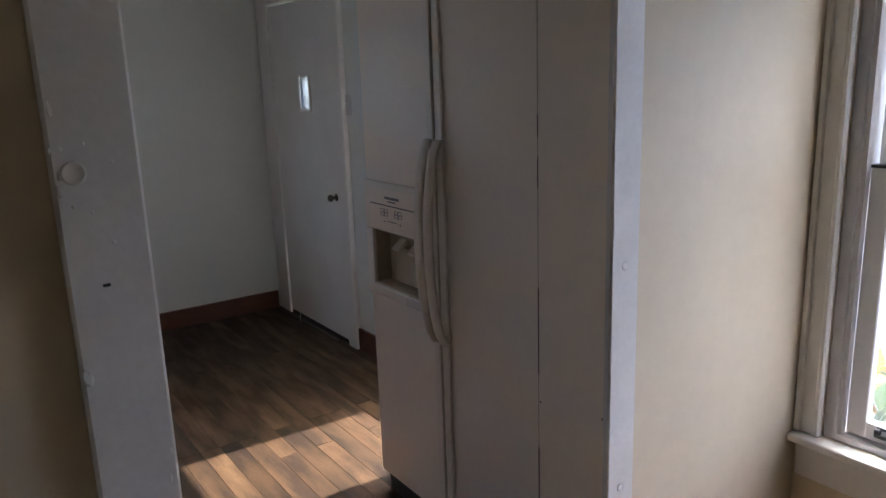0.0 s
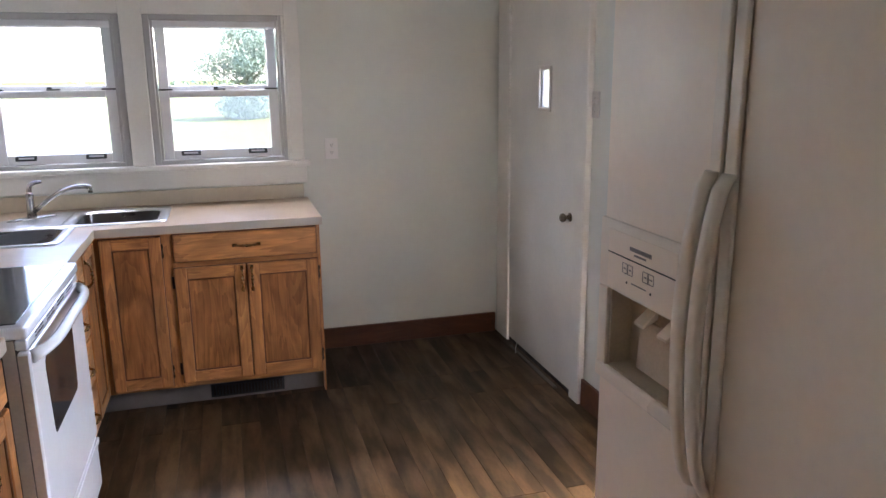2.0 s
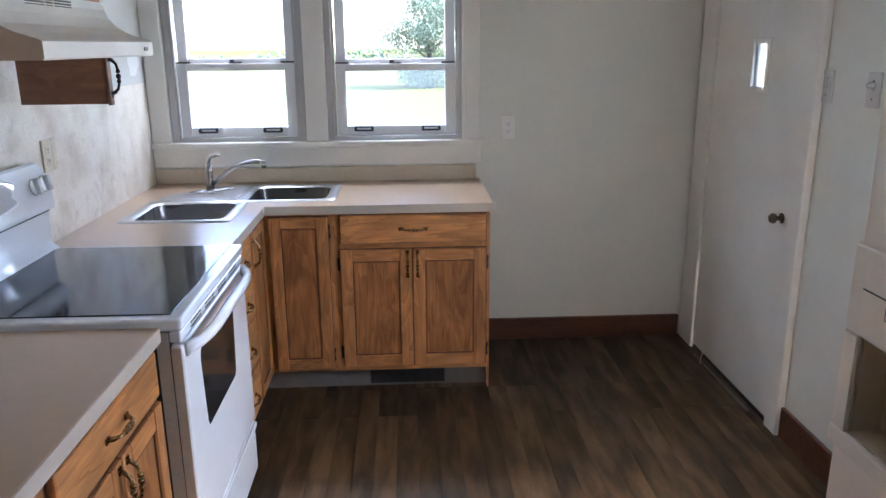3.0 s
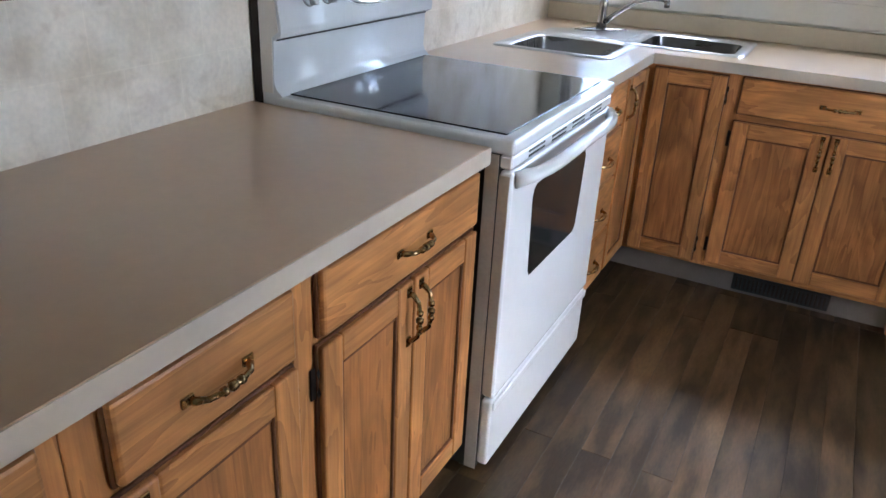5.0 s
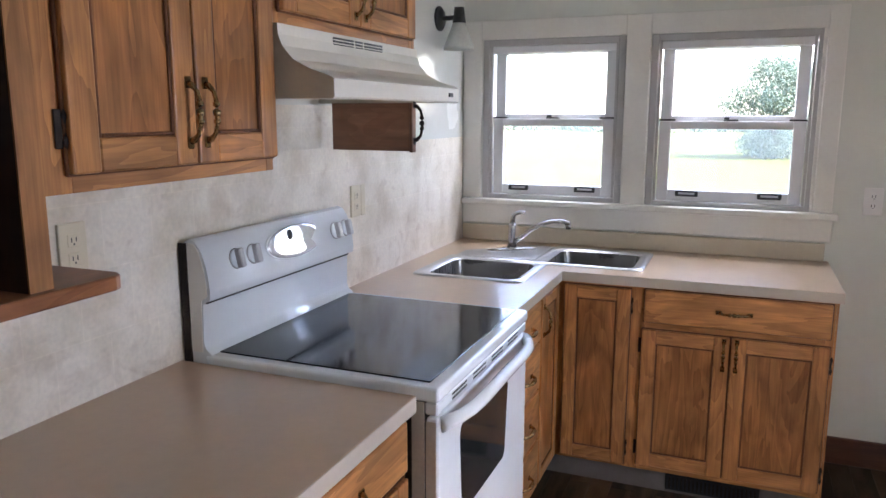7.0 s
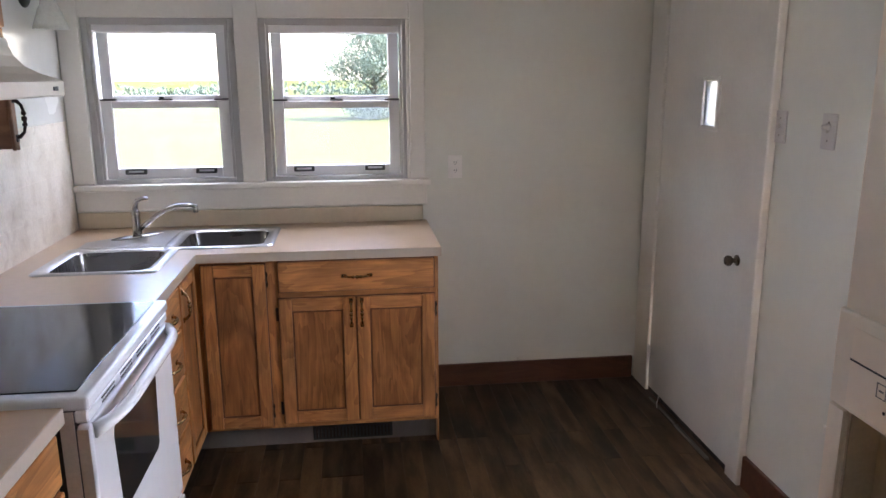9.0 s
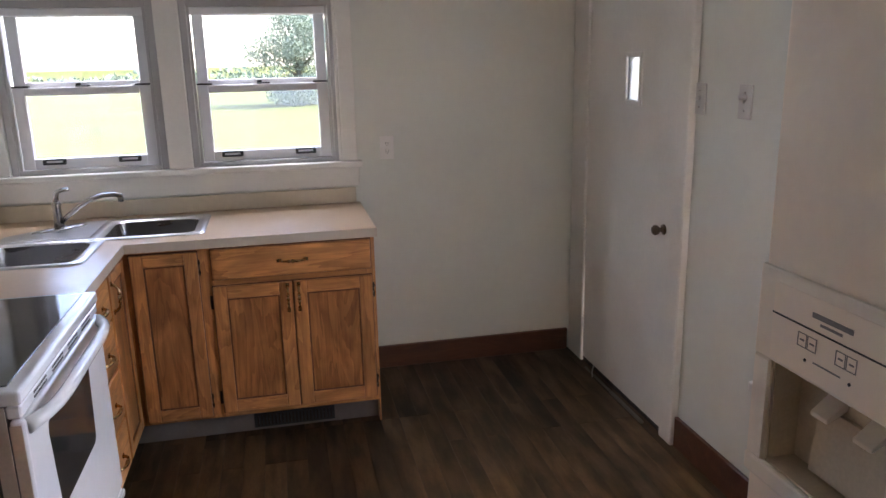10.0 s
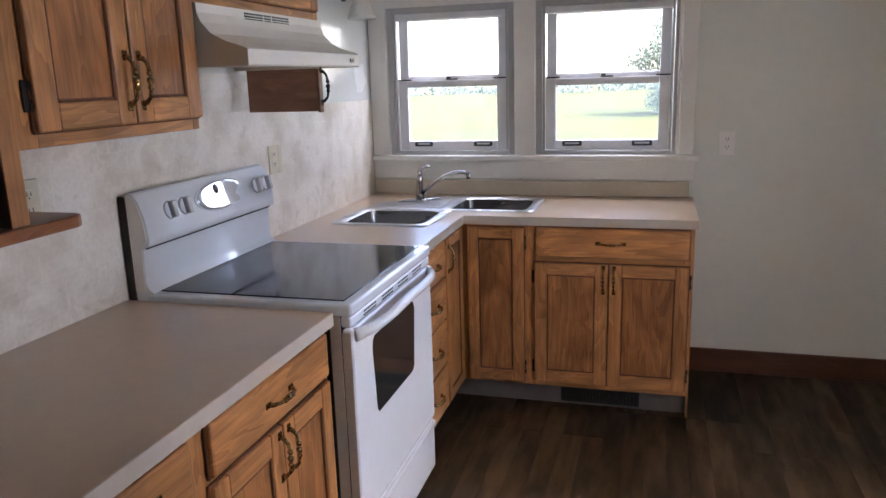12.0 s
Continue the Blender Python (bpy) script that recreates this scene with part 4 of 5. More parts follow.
part("end_cap", prism([(-0.02, 0.94), (-0.02, 1.20), (0.008, 1.224), (0.026, 1.22), (0.038, 1.204), (0.054, 1.15), (0.060, 1.09), (0.040, 1.075), (0.036, 0.94)], 1, SY0 + 0.0005, SY0 + 0.0025), PLATE_WHITE, guard)
part("seam", box(0.0435, 0.0505, SY0 + 0.01, SY1 - 0.01, 1.0665, 1.0715), BLACK, guard)
for y in (-1.970, -1.895, -1.450, -1.382):
    k = part("knob", moved(lathe([(0.0, 0.0), (0.026, 0.0), (0.026, 0.005), (0.024, 0.007), (0.0, 0.008)], (0, 0, 0), (1, 0, 0)),
                           Matrix.Translation((0.0575, y, 1.165)) @ Matrix.Rotation(radians(-12), 4, "Y")), ENAMEL, guard)
    part("grip", moved(box(0.006, 0.025, -0.010, 0.010, -0.026, 0.026, 0.003), Matrix.Translation((0.0575, y, 1.165)) @ Matrix.Rotation(radians(-12), 4, "Y")), GRIP, k)
    part("dial_ring", moved(lathe([(0.0265, 0.0), (0.028, 0.0), (0.028, 0.001), (0.0265, 0.001)], (0, 0, 0), (1, 0, 0)), Matrix.Translation((0.058, y, 1.165)) @ Matrix.Rotation(radians(-12), 4, "Y")), GREY, k)
oval = lathe([(0.0, 0.0), (0.044, 0.0), (0.044, 0.003)] + [(0.044 * k / 8, 0.004) for k in range(7, -1, -1)], (0, 0, 0), (1, 0, 0), 36)
for v in oval.verts:      # oval outline, bowed along its length
    v.co.y *= 3.5
    v.co.z *= 1.08
    if v.co.x > 0.001:
        v.co.x += 0.0045 * (1 - (v.co.y / 0.154) ** 2)
for f in oval.faces:
    f.smooth = abs(f.normal.x) > 0.5
disp = part("control_panel", moved(oval, Matrix.Translation((0.0535, -1.68, 1.168)) @ Matrix.Rotation(radians(2), 4, "Z") @ Matrix.Rotation(radians(-13), 4, "Y")), GLOSSY_WHITE, guard, "glossy oval clock panel")
part("clock_window", moved(lathe([(0.0, 0.0), (0.016, 0.0), (0.016, 0.0105), (0.014, 0.0118), (0.0, 0.012)], (0, 0, 0), (1, 0, 0), 18), Matrix.Translation((0.0535, -1.68, 1.168)) @ Matrix.Rotation(radians(-13), 4, "Y") @ Matrix.Translation((0, -0.034, 0.022))), BLACK, disp, "round dark clock window")
rim = bmesh.new()
loops = [[rim.verts.new((h, a * 0.158 * math.cos(t), a * 0.0505 * math.sin(t))) for t in [2 * math.pi * k / 40 for k in range(40)]] for a, h in ((1.03, 0.0), (1.02, 0.004), (0.985, 0.0045), (0.975, 0.002))]
for la, lb in zip(loops, loops[1:]):
    for k in range(40):
        rim.faces.new((la[k], la[(k + 1) % 40], lb[(k + 1) % 40], lb[k])).smooth = True
bmesh.ops.recalc_face_normals(rim, faces=rim.faces)
part("panel_rim", moved(rim, Matrix.Translation((0.0545, -1.68, 1.168)) @ Matrix.Rotation(radians(2), 4, "Z") @ Matrix.Rotation(radians(-13), 4, "Y")), ENAMEL, disp, "raised white rim")
part("scratch", box(0.0585, 0.0605, -1.862, -1.858, 1.098, 1.102), GREY, guard, "small dark chip")
# dark strip added for the shadow line between backguard and wall
part("rear_panel", box(-0.0235, 0.004, SY0 - 0.0015, SY0 + 0.004, 0.90, 1.222, 0.004), HINGE_DARK, stove, "dark strip for the shaded gap at the wall")
odoor = part("oven_door", box(0.655, 0.688, SY0 + 0.004, SY1 - 0.004, 0.262, 0.862, 0.010, 3), ENAMEL, stove)
part("door_side", box(0.657, 0.682, SY0 + 0.0022, SY0 + 0.0036, 0.272, 0.852), ENAMEL_SIDE, odoor, "cream unpainted door edge")
part("oven_window", prism([(-1.935, 0.56), (-1.925, 0.545), (-1.595, 0.545), (-1.578, 0.56), (-1.555, 0.76), (-1.565, 0.782), (-1.580, 0.792), (-1.930, 0.792), (-1.945, 0.782), (-1.952, 0.76)], 0, 0.687, 0.6895), OVEN_GLASS, odoor)
hy = [SY0 + 0.02 + (SY1 - SY0 - 0.04) * k / 14 for k in range(15)]
part("handle", tube([(0.688 + 0.046 * (1 - abs(2 * k / 14 - 1) ** 5), hy[k], 0.842 + 0.012 * (1 - (2 * k / 14 - 1) ** 2)) for k in range(15)], [0.020] + [0.0165] * 13 + [0.020], 10), ENAMEL, odoor, "bowed white door handle")
vent = part("vent_strip", box(0.653, 0.684, SY0 + 0.006, SY1 - 0.006, 0.866, 0.896, 0.004), ENAMEL, stove)
for i in range(4):
    y = SY0 + 0.10 + i * 0.15
    for dz in (0.0, 0.011):
        part("vent_slot", box(0.6835, 0.685, y, y + 0.10, 0.873 + dz, 0.878 + dz), BLACK, vent)
part("storage_drawer", box(0.655, 0.684, SY0 + 0.004, SY1 - 0.004, 0.05, 0.252, 0.008, 3), ENAMEL, stove)
part("drawer_lip", box(0.684, 0.692, SY0 + 0.01, SY1 - 0.01, 0.225, 0.248, 0.004, 2), ENAMEL, stove)
for x in (0.08, 0.60):
    for y in (SY0 + 0.05, SY1 - 0.05):
        part("foot", lathe([(0.0, 0.0), (0.018, 0.0), (0.014, 0.03), (0.0, 0.031)], (x, y, 0.0)), BLACK, stove)

# ---- hood and wall cabinets ----
hood = thing("range_hood", (0.2, -1.76, 1.575), "cream enamelled range hood over the stove", "range hood")
part("shell", prism([(WX + 0.005, 1.590), (0.452, 1.590), (0.452, 1.576), (0.462, 1.576), (0.466, 1.580), (0.466, 1.618), (0.455, 1.624), (0.405, 1.640), (0.365, 1.660), (0.338, 1.690), (0.328, 1.715), (0.327, 1.7385), (WX + 0.005, 1.7385)], 1, -2.138, -1.385), HOOD_CREAM, hood)
part("side_lip", box(WX + 0.005, 0.452, -2.138, -2.130, 1.576, 1.590), HOOD_CREAM, hood)
part("side_lip", box(WX + 0.005, 0.452, -1.393, -1.385, 1.576, 1.590), HOOD_CREAM, hood)
for i in range(5):
    z = 1.694 + i * 0.0078
    for y0, y1 in ((-1.90, -1.795), (-1.785, -1.745), (-1.735, -1.63)):
        part("vent_slot", box(0.326, 0.3295, y0, y1, z, z + 0.0048), BLACK, hood)
part("switch", box(0.466, 0.470, -1.47, -1.44, 1.592, 1.604, 0.001), BLACK, hood)
part("light_lens", box(0.20, 0.32, -1.90, -1.70, 1.582, 1.5895), PLATE_WHITE, hood)

c = thing("wall_cabinet", (0.16, -2.45, 1.42), "oak wall cabinet with two panelled doors", "wall cabinet", "wall cabinets")
carcass(c, STOVE_SIDE, -2.752, -2.160, 0.318, 1.420, 2.13, ((-2.752, -2.70), (-2.185, -2.160)), ((-2.70, -2.185, 1.420, 1.460), (-2.70, -2.185, 2.09, 2.13)))
cabinet_door(c, STOVE_SIDE, -2.712, -2.428, 1.450, 2.105, 0.3185, (-2.449, 1.545), -2.716)
cabinet_door(c, STOVE_SIDE, -2.422, -2.168, 1.450, 2.105, 0.3185, (-2.402, 1.545), -2.166)
c = thing("wall_cabinet", (0.16, -1.77, 1.74), "short oak wall cabinet above the range hood", "wall cabinet", "wall cabinets")
carcass(c, STOVE_SIDE, -2.158, -1.388, 0.318, 1.7395, 2.13, ((-2.158, -2.12), (-1.425, -1.388)), ((-2.12, -1.425, 1.7395, 1.775), (-2.12, -1.425, 2.09, 2.13)))
cabinet_door(c, STOVE_SIDE, -2.128, -1.776, 1.766, 2.105, 0.3185, (-1.80, 1.845), -2.13)
cabinet_door(c, STOVE_SIDE, -1.770, -1.418, 1.766, 2.105, 0.3185, (-1.746, 1.845), -1.416)

# open niche with a shelf for the microwave; its shade is put into the wood colour
c = thing("microwave_cabinet", (0.16, -3.1, 1.25), "oak wall cabinet with an open microwave niche coloured dark for shade", "wall cabinet")
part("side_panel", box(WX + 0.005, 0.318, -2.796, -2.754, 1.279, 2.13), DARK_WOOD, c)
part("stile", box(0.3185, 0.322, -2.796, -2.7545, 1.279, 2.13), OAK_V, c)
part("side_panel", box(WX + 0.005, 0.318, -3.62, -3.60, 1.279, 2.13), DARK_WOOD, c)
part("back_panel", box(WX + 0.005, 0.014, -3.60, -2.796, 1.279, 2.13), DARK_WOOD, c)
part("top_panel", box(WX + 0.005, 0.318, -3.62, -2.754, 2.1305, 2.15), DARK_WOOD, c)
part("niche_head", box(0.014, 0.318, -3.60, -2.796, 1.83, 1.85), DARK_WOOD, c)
shelf_bm = prism([(WX + 0.005, -3.62), (0.335, -3.62), (0.335, -2.645), (0.328, -2.628), (0.312, -2.618), (WX + 0.005, -2.618)], 2, 1.252, 1.278, 0.004)
part("shelf", shelf_bm, SHELF_WOOD, c, "glossy reddish-brown shelf board with a rounded corner")
mw = thing("microwave_oven", (0.2, -3.25, 1.279), "white countertop microwave on the shelf", "microwave")
part("case", box(0.03, 0.370, -3.50, -2.985, 1.287, 1.575, 0.006), MICROWAVE_WHITE, mw)
part("door", box(0.371, 0.398, -3.50, -3.135, 1.287, 1.575, 0.006), MICROWAVE_WHITE, mw)
part("door_glass", box(0.3975, 0.3995, -3.47, -3.165, 1.33, 1.545, 0.001), OVEN_GLASS, mw)
panel = part("control_panel", box(0.371, 0.398, -3.132, -2.985, 1.287, 1.575, 0.006, 2), MICROWAVE_WHITE, mw)
part("clock_window", box(0.3975, 0.3992, -3.105, -3.015, 1.525, 1.55), BLACK, panel)
for i in range(7):
    for j in range(3):
        part("button", box(0.3975, 0.3988, -3.105 + j * 0.034, -3.082 + j * 0.034, 1.365 + i * 0.022, 1.377 + i * 0.022, 0.0005), GREY, panel)
part("open_button", box(0.3975, 0.402, -3.11, -3.0, 1.30, 1.335, 0.002), MICROWAVE_WHITE, panel)
for y in (-3.46, -3.02):
    part("foot", box(0.06, 0.34, y - 0.012, y + 0.012, 1.2785, 1.2875), BLACK, mw)

sb = thing("spice_box", (0.18, -1.43, 1.43), "flat brown wooden drawer box under the hood", "drawer box")
part("box_side", box(0.066, 0.335, -1.464, -1.440, 1.430, 1.5755, 0.001), BROWN_BOX, sb)
part("front", box(0.3355, 0.346, -1.466, -1.438, 1.426, 1.575, 0.002), BROWN_BOX, sb)
placed("handle", PULL_DARK, Matrix.Translation((0.346, -1.452, 1.515)), sb, "dark metal handle")

# ---- refrigerator ----
FX, FY0, FY1, FT, GAP = 2.135, -3.512, -2.580, 1.90, -3.040
fridge = thing("refrigerator", (2.45, (FY0 + FY1) / 2, 0.0), "off-white side-by-side refrigerator with ice and water dispenser", "refrigerator")
part("case", box(2.205, 2.80, FY0 + 0.006, FY1 - 0.006, 0.02, FT - 0.01, 0.006), FRIDGE_WHITE, fridge)
part("kick_grille", box(2.16, 2.205, FY0 + 0.02, FY1 - 0.02, 0.0, 0.075), BLACK, fridge)
HY0, HY1, HZ0, HZ1 = -2.912, -2.632, 0.862, 1.062
fus, fvs = [GAP + 0.005, HY0, HY1, FY1], [0.085, HZ0, HZ1, FT]
fz = part("freezer_door", grid_slab(fus, fvs, lambda u, v: not (HY0 < u < HY1 and HZ0 < v < HZ1), FX, 2.198, lambda u, v, w: (w, u, v)), FRIDGE_WHITE, fridge)
edge = fz.modifiers.new("round", "BEVEL")
edge.width, edge.segments, edge.limit_method = 0.010, 3, "ANGLE"
part("refrigerator_door", box(FX, 2.198, FY0, GAP - 0.005, 0.085, FT, 0.012, 3), FRIDGE_WHITE, fridge)
part("door_gasket", box(2.1985, 2.2045, FY0 + 0.012, FY1 - 0.012, 0.09, FT - 0.01), GREY, fridge)
part("trim_strip", box(FX - 0.012, FX - 0.0005, GAP + 0.006, GAP + 0.040, 0.085, FT, 0.006, 2), FRIDGE_TRIM, fz, "ivory edge trim")
fd = part("trim_strip", box(FX - 0.012, FX - 0.0005, GAP - 0.040, GAP - 0.006, 0.085, FT, 0.006, 2), FRIDGE_TRIM, fridge, "ivory edge trim")


def bow(y, name):
    """A long bowed handle grip, deepest at its middle."""
    bm = bmesh.new()
    rows_ = []
    for k in range(21):
        f = k / 20
        z = 0.745 + 0.655 * f
        s = math.sin(math.pi * f) ** 0.55
        x, h, d = FX - 0.014 - 0.050 * s, 0.017 + 0.004 * s, 0.022
        rows_.append([bm.verts.new((x + d * math.cos(a) * 0.6, y + h * math.sin(a), z)) for a in [2 * math.pi * i / 12 for i in range(12)]])
    for a, b in zip(rows_, rows_[1:]):
        for i in range(12):
            bm.faces.new((a[i], a[(i + 1) % 12], b[(i + 1) % 12], b[i])).smooth = True
    bm.faces.new(rows_[0])
    bm.faces.new(rows_[-1])
    bmesh.ops.recalc_face_normals(bm, faces=bm.faces)
    return part(name, bm, FRIDGE_TRIM, fridge, "bowed ivory door handle")


bow(GAP + 0.026, "handle")
bow(GAP - 0.026, "handle")
disp = part("dispenser", join(box(FX - 0.012, FX - 0.0005, HY0 - 0.03, FY1 - 0.004, 1.064, 1.238, 0.005, 2), box(FX - 0.012, FX - 0.0005, HY1 + 0.001, FY1 - 0.004, 0.83, 1.064, 0.004),
                              box(FX - 0.012, FX - 0.0005, HY0 - 0.03, HY0 - 0.001, 0.83, 1.064, 0.004), box(FX - 0.016, FX - 0.0005, HY0 - 0.03, FY1 - 0.004, 0.822, HZ0 - 0.001, 0.006, 2)), FRIDGE_TRIM, fridge, "ivory dispenser surround")
part("cavity_back", box(2.192, 2.197, HY0, HY1, HZ0, HZ1), FRIDGE_DARK, disp)
part("cavity_side", box(FX, 2.192, HY0, HY0 + 0.003, HZ0, HZ1), FRIDGE_DARK, disp)
part("cavity_side", box(FX, 2.192, HY1 - 0.003, HY1, HZ0, HZ1), FRIDGE_DARK, disp)
part("cavity_top", box(FX, 2.192, HY0 + 0.003, HY1 - 0.003, HZ1 - 0.003, HZ1), FRIDGE_DARK, disp)
part("drip_tray", box(FX - 0.006, 2.192, HY0 + 0.003, HY1 - 0.003, HZ0, HZ0 + 0.004), FRIDGE_DARK, disp)
for y in (-2.735, -2.835):
    part("paddle", prism([(2.191, 1.030), (2.186, 1.030), (2.150, 1.000), (2.150, 0.992), (2.191, 1.012)], 1, y - 0.021, y + 0.021, 0.002), FRIDGE_TRIM, disp)
part("chute", prism([(2.19, 1.0), (2.182, 1.0), (2.170, 0.875), (2.19, 0.868)], 1, -2.88, -2.70), FRIDGE_DARK, disp)
part("control_plate", box(FX - 0.0135, FX - 0.0118, HY0 - 0.008, HY1 + 0.002, 1.072, 1.215, 0.0005), FRIDGE_WHITE, disp)
FP = FX - 0.0145
part("divider_line", box(FP, FX - 0.0134, HY0 - 0.008, HY1 + 0.002, 1.157, 1.160), BLACK, disp)
part("nameplate", box(FP, FX - 0.0134, -2.822, -2.730, 1.181, 1.190), GREY, disp, "small printed nameplate")
part("nameplate", box(FP, FX - 0.0134, -2.80, -2.75, 1.171, 1.1755), GREY, disp, "small printed nameplate")
for ya, yb in ((-2.700, -2.722), (-2.724, -2.746), (-2.790, -2.812), (-2.814, -2.836)):
    part("button_outline", join(box(FP, FX - 0.0134, ya - 0.0013, ya, 1.121, 1.146), box(FP, FX - 0.0134, yb, yb + 0.0013, 1.121, 1.146),
                                box(FP, FX - 0.0134, yb + 0.0013, ya - 0.0013, 1.121, 1.1223), box(FP, FX - 0.0134, yb + 0.0013, ya - 0.0013, 1.1447, 1.146)), GREY, disp)
    part("button_mark", box(FP, FX - 0.0134, yb + 0.006, ya - 0.006, 1.132, 1.135), GREY, disp)
for y in (-2.722, -2.825):
    part("indicator", lathe([(0.0, 0.0), (0.003, 0.0), (0.003, 0.001), (0.0, 0.0012)], (FX - 0.0135, y, 1.101), (-1, 0, 0), 10), BLACK, disp)
part("caption_bar", box(FP, FX - 0.0134, -2.805, -2.742, 1.103, 1.1055), GREY, disp)

# ---- fixtures ----
def outlet(spot, side, label, kind="outlet", mat=PLATE, shape=0):
    u, z = spot
    if side is STOVE_SIDE:
        side = Matrix.Translation((WX + 0.0035, 0, 0)) @ STOVE_SIDE
    t = thing(kind, side @ Vector((u, 0.001, z)), label, "switch" if "switch" in kind else "outlet")
    part("cover_plate", on(side, box(u - 0.036, u + 0.036, 0.001, 0.0085, z - 0.058, z + 0.058, 0.003, 2)), mat, t)
    if shape == 0:
        for dz in (-0.02, 0.02):
            part("socket", on(side, join(box(u - 0.016, u + 0.016, 0.008, 0.0105, z + dz - 0.014, z + dz + 0.014, 0.004))), mat, t)
            for du in (-0.006, 0.006):
                part("slot", on(side, box(u + du - 0.0012, u + du + 0.0012, 0.010, 0.0109, z + dz - 0.003, z + dz + 0.007)), BLACK, t)
            part("ground_hole", on(side, box(u - 0.002, u + 0.002, 0.010, 0.0109, z + dz - 0.010, z + dz - 0.006)), BLACK, t)
    else:
        part("toggle", on(side, box(u - 0.005, u + 0.005, 0.008, 0.018, z - 0.004, z + 0.012, 0.002)), mat, t)
        for dz in (-0.03, 0.03):
            part("screw", on(side, box(u - 0.003, u + 0.003, 0.008, 0.0095, z + dz - 0.003, z + dz + 0.003, 0.001)), CHROME, t)
    return t


outlet((-2.412, 1.258), STOVE_SIDE, "ivory double socket on the marbled wall covering")
o = outlet((-1.160, 1.228), STOVE_SIDE, "ivory socket and switch plate beside the stove")
part("cover_plate", on(STOVE_SIDE, box(-1.124, -1.090, WX + 0.0045, WX + 0.0118, 1.17, 1.286, 0.003)), PLATE, o)
outlet((1.807, 1.182), WINDOW_SIDE, "white double socket on the white wall", mat=PLATE_WHITE)
outlet((-1.185, 1.445), DOOR_SIDE, "white light switch beside the back door", "light_switch", PLATE_GREY, 1)
key = outlet((-1.465, 1.447), DOOR_SIDE, "white wall switch with a metal key knob", "light_switch", PLATE_GREY, 1)
part("key_knob", lathe([(0.0, 0.0), (0.013, 0.0), (0.013, 0.006), (0.008, 0.010), (0.008, 0.022), (0.0, 0.024)], (2.83 - 0.0085, -1.465, 1.462), (-1, 0, 0), 14), BRIGHT_STEEL, key, "shiny metal key knob")
solo("loose_string", tube([(2.77, -0.42, 0.0), (2.768, -0.421, 0.03), (2.772, -0.425, 0.055), (2.775, -0.424, 0.07)], 0.0022, 6), PLATE_WHITE, (2.77, -0.42, 0.0), "short white strand sticking up at the door sill", "string")
solo("sill_rubbish", join(box(2.77, 2.788, -0.95, -0.62, 0.0, 0.012, 0.003), box(2.775, 2.79, -0.60, -0.30, 0.0, 0.008, 0.003)), TOE, (2.78, -0.6, 0.0), "grey crumbling weather strip along the door sill", "weather strip")
solo("wall_hook", lathe([(0.0, 0.0), (0.004, 0.0), (0.003, 0.012), (0.006, 0.016), (0.0, 0.018)], (2.15, -0.0005, 0.135), (0, -1, 0), 10), PLATE_WHITE, (2.15, -0.0005, 0.135), "small white doorstop screw above the baseboard", "doorstop")

sc = thing("wall_sconce", (WX, -0.33, 1.965), "black wall lamp with a frosted glass bell shade", "wall lamp")
part("backplate", lathe([(0.0, 0.0), (0.055, 0.0), (0.055, 0.008), (0.04, 0.018), (0.0, 0.022)], (WX + 0.0005, -0.33, 1.965), (1, 0, 0)), BLACK, sc)
part("arm", tube([(-0.01, -0.33, 1.965), (0.02, -0.33, 1.966), (0.045, -0.33, 1.966), (0.062, -0.33, 1.966)], 0.011), BLACK, sc)
part("socket_cup", lathe([(0.0, 0.04), (0.022, 0.038), (0.026, 0.0), (0.03, -0.03), (0.0, -0.032)], (0.068, -0.33, 1.972)), BLACK, sc)
part("shade", lathe([(0.028, 0.0), (0.034, -0.02), (0.05, -0.06), (0.064, -0.10), (0.070, -0.12), (0.067, -0.12), (0.060, -0.10), (0.046, -0.06), (0.030, -0.02), (0.025, -0.001)], (0.068, -0.33, 1.945)), SHADE_GLASS, sc, "frosted glass bell")

# ---- outside ----
structure("ground", box(-400, 400, -400, 500, -0.95, -0.75), GRASS, "mown lawn reaching to far trees", "lawn")


def leaf_cloud(rnd, centre, size, count, leaf):
    verts, faces = [], []
    for _ in range(count):
        d = Vector((rnd.gauss(0, 1), rnd.gauss(0, 1), rnd.gauss(0, 1))).normalized() * (rnd.random() ** 0.4)
        p = Vector(centre) + Vector((d.x * size[0], d.y * size[1], d.z * size[2]))
        q = Euler((rnd.uniform(0, 6), rnd.uniform(0, 6), rnd.uniform(0, 6))).to_matrix()
        i = len(verts)
        s = leaf * rnd.uniform(0.6, 1.3)
        verts += [tuple(p + q @ Vector(v)) for v in ((-s, 0, 0), (0, -s * 0.5, s * 0.15), (s, 0, 0), (0, s * 0.5, s * 0.15))]
        faces += [(i, i + 1, i + 2), (i, i + 2, i + 3)]
    return verts, faces


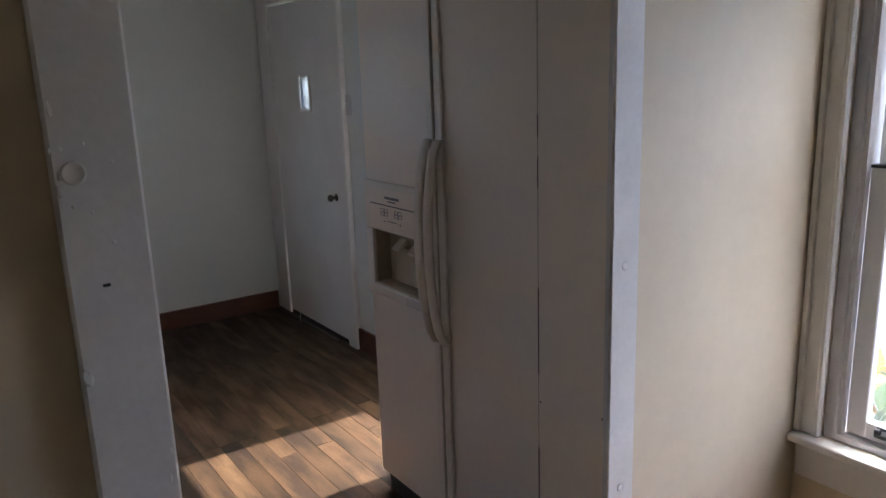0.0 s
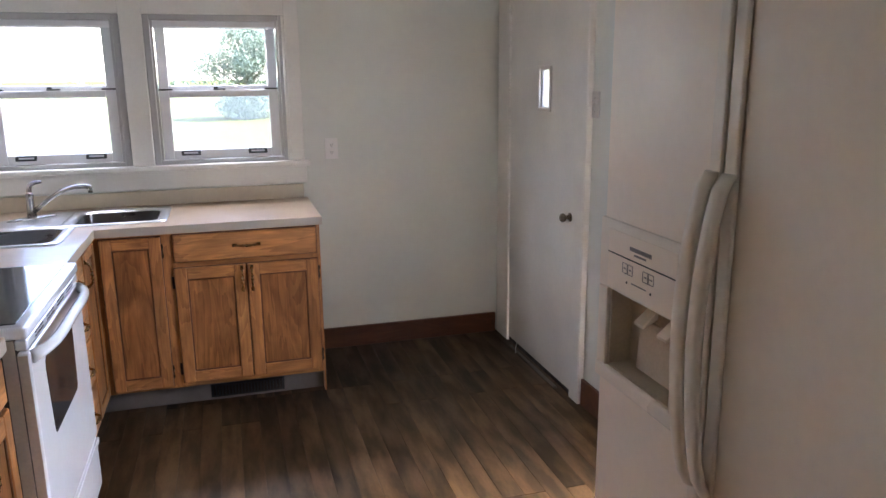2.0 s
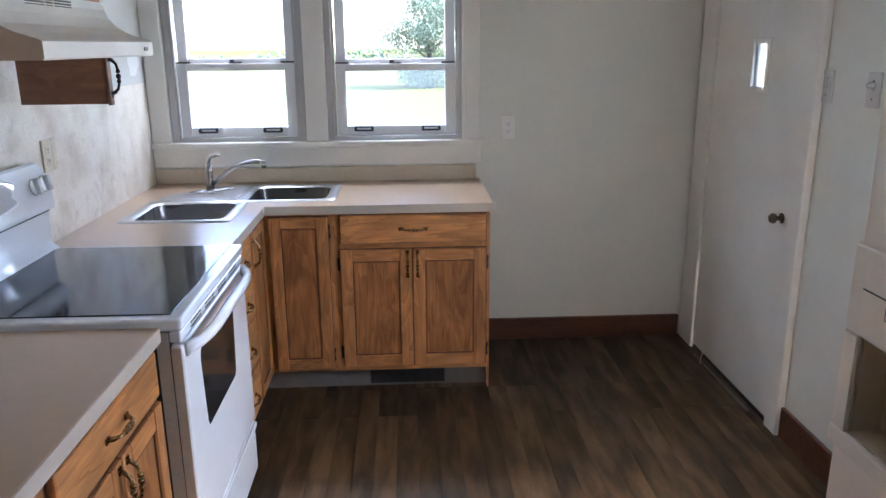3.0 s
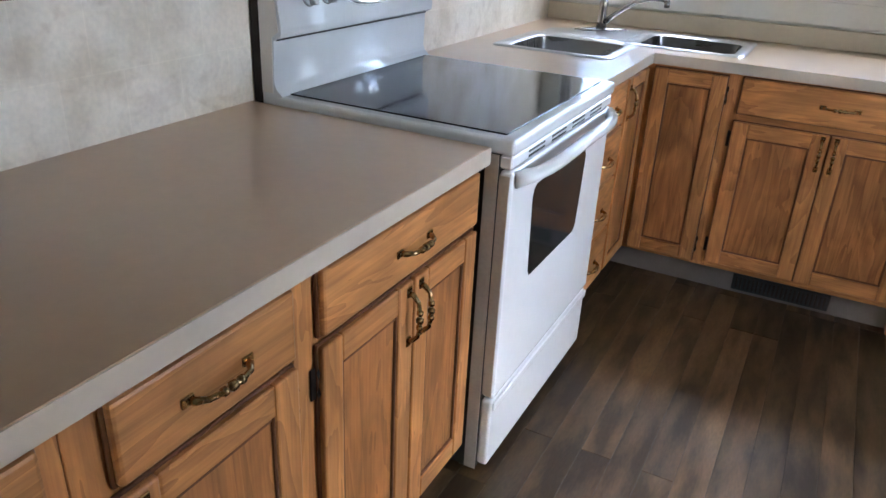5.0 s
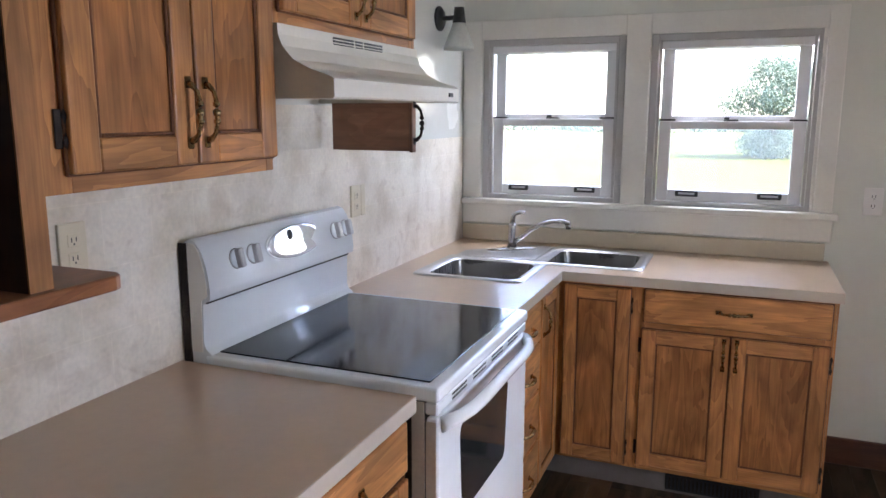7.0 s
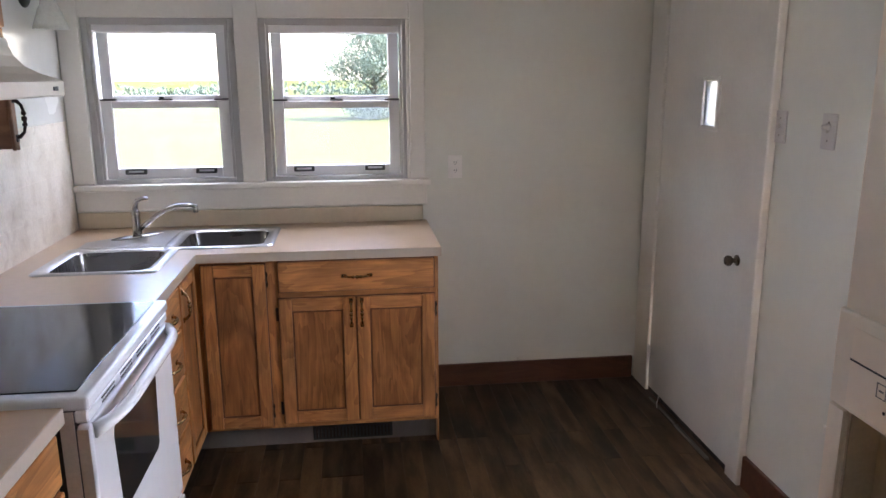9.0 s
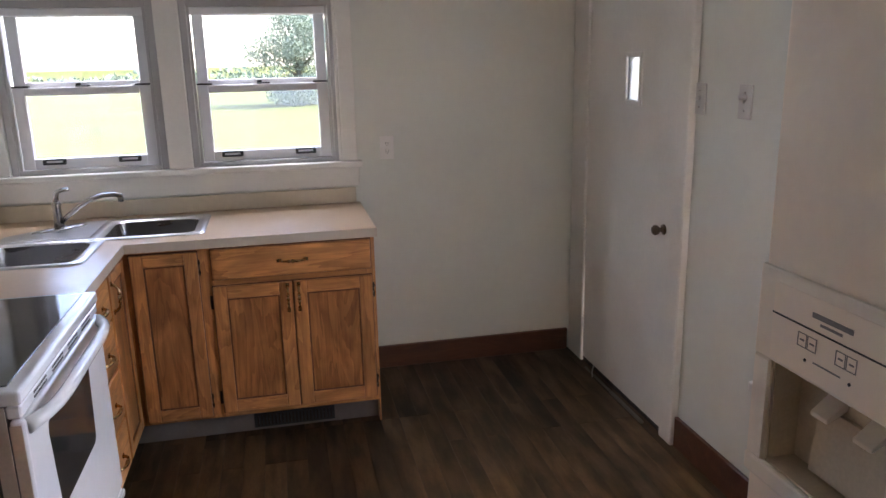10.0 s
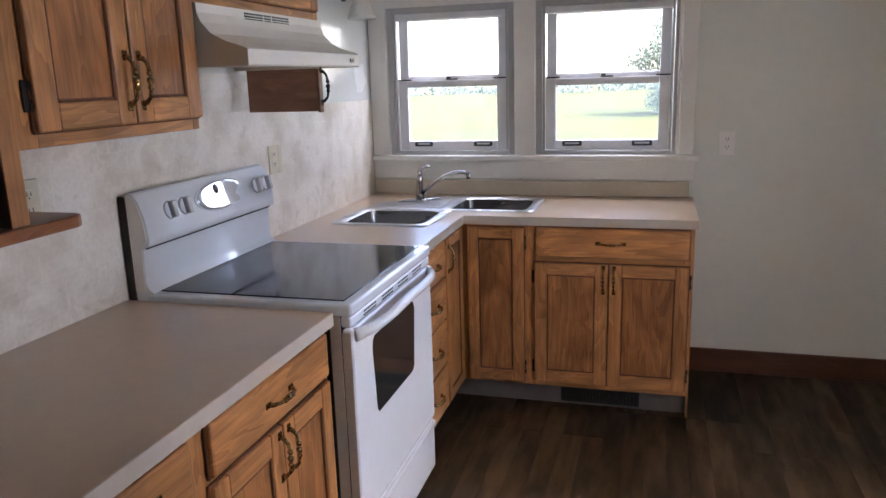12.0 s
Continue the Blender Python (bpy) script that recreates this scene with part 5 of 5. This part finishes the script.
def tree(spot, height, spread_, seed, label):
    rnd = random.Random(seed)
    x, y, z = spot
    t = thing("tree", spot, label, "tree")
    limbs = [tube([(x, y, z - 0.1), (x + 0.1, y, z + height * 0.3), (x, y + 0.1, z + height * 0.7)], [height * 0.035, height * 0.026, height * 0.012])]
    verts, faces = [], []
    for k in range(58):
        a, r, h = rnd.uniform(0, 6.28), spread_ * rnd.uniform(0.1, 0.9), rnd.uniform(0.04, 0.95)
        r *= math.sin(math.pi * min(0.95, max(0.15, (h - 0.15) / 0.9))) ** 0.7
        tip = (x + r * math.cos(a), y + r * math.sin(a), z + height * h)
        limbs.append(tube([(x, y, z + height * h * 0.55), tip], [height * 0.006, height * 0.002], 5))
        v, f = leaf_cloud(rnd, tip, (spread_ * 0.34,) * 2 + (height * 0.13,), 420, height * 0.0135)
        faces += [tuple(i + len(verts) for i in q) for q in f]
        verts += v
    part("trunk", join(*limbs), BARK, t)
    me = bpy.data.meshes.new("crown")
    me.from_pydata([tuple(Vector(v) - Vector(spot)) for v in verts], [], faces)
    me.materials.append(LEAF)
    crown = new("crown", me)
    crown.parent = t
    return t


tree((2.65, 40.0, -0.75), 5.2, 3.1, 3, "broad leafy tree standing on the lawn")
rnd = random.Random(11)
verts, faces = [], []
for k in range(90):
    v, f = leaf_cloud(rnd, (-70 + k * 1.7 + rnd.uniform(-1, 1), 95 + rnd.uniform(-4, 6), -0.6 + rnd.uniform(0, 0.7)), (2.2, 1.6, rnd.uniform(0.5, 1.9)), 70, 0.35)
    faces += [tuple(i + len(verts) for i in q) for q in f]
    verts += v
me = bpy.data.meshes.new("far_trees")
me.from_pydata(verts, [], faces)
me.materials.append(LEAF)
tagged(new("far_trees", me), "line of trees across the field, coloured pale for haze", "trees", kind="stuff")

# deck, plants and a neighbouring building beyond the dining room window
deck_t = thing("deck", (5.2, -3.2, -0.75), "weathered grey wooden deck", "deck")
for i in range(22):
    part("deck_board", box(4.0 + i * 0.145, 4.137 + i * 0.145, -4.6, -0.6, -0.02, 0.012, 0.003), DECK, deck_t)
part("deck_skirt", box(4.0, 7.19, -4.63, -4.605, -0.75, -0.02), DECK, deck_t)
part("deck_rail", join(box(4.0, 7.19, -0.6, -0.55, 0.86, 0.92), box(4.0, 4.07, -0.6, -0.53, -0.75, 0.9), box(7.1, 7.19, -0.6, -0.53, -0.75, 0.9)), DECK, deck_t)
for bx_, by_ in ((3.34, -3.86), (3.52, -3.58), (3.40, -4.16)):
    rnd = random.Random(int(bx_ * 100 + by_ * 31))
    plant = thing("garden_plant", (bx_, by_, -0.75), "leafy garden plant with orange-yellow flowers", "plant", "plants by the window")
    part("stem", join(*[tube([(bx_, by_, -0.78), (bx_ + rnd.uniform(-.12, .12), by_ + rnd.uniform(-.12, .12), 0.35)], [0.008, 0.004], 5) for _ in range(6)]), BROAD_LEAF, plant)
    v, f = leaf_cloud(rnd, (bx_, by_, 0.1), (0.17, 0.2, 0.5), 240, 0.075)
    me = bpy.data.meshes.new("leaves")
    me.from_pydata([tuple(Vector(p) - Vector((bx_, by_, -0.75))) for p in v], [], f)
    me.materials.append(BROAD_LEAF)
    new("leaves", me).parent = plant
    v, f = leaf_cloud(rnd, (bx_, by_, 0.5), (0.2, 0.2, 0.16), 22, 0.05)
    me = bpy.data.meshes.new("flowers")
    me.from_pydata([tuple(Vector(p) - Vector((bx_, by_, -0.75))) for p in v], [], f)
    me.materials.append(PETAL)
    new("flowers", me).parent = plant
house = thing("neighbour_house", (22, -2, -0.75), "pale teal house with a grey roof across the lawn", "house")
part("wall", box(19, 26, -7.5, 3.5, -0.75, 2.2), SIDING, house)
part("roof", prism([(18.6, 2.2), (22.5, 4.6), (26.4, 2.2)], 1, -7.9, 3.9), ROOF, house)

# ---- floor boards ----
base_floor = structure("floor", join(box(-0.15, XR + 0.15, -3.912, 0.15, -0.12, -0.002), box(-0.15, XD + 0.15, YB - 0.15, -3.912, -0.12, -0.002)), SUBFLOOR, "worn brown wood-look plank floor", "floor")
PW, PL = 0.0865, 1.22
PLANKS = [mesh_of("plank", box(-PW / 2 + 0.0007, PW / 2 - 0.0007, -l / 2 + 0.0007, l / 2 - 0.0007, -0.0025, 0.0, 0.0007), PLANK) for l in (PL, PL * 0.5, PL * 0.72)]
rng = random.Random(9)
x = PW / 2
while x < XR:
    start = 0.0
    first = True
    while start > YB:
        k = rng.choice((1, 2)) if first else 0
        length = (PL, PL * 0.5, PL * 0.72)[k]
        if start - length < YB - 0.1:
            break
        placed("plank", PLANKS[k], Matrix.Translation((x, start - length / 2, 0.0)), base_floor)
        start -= length
        first = False
    x += PW
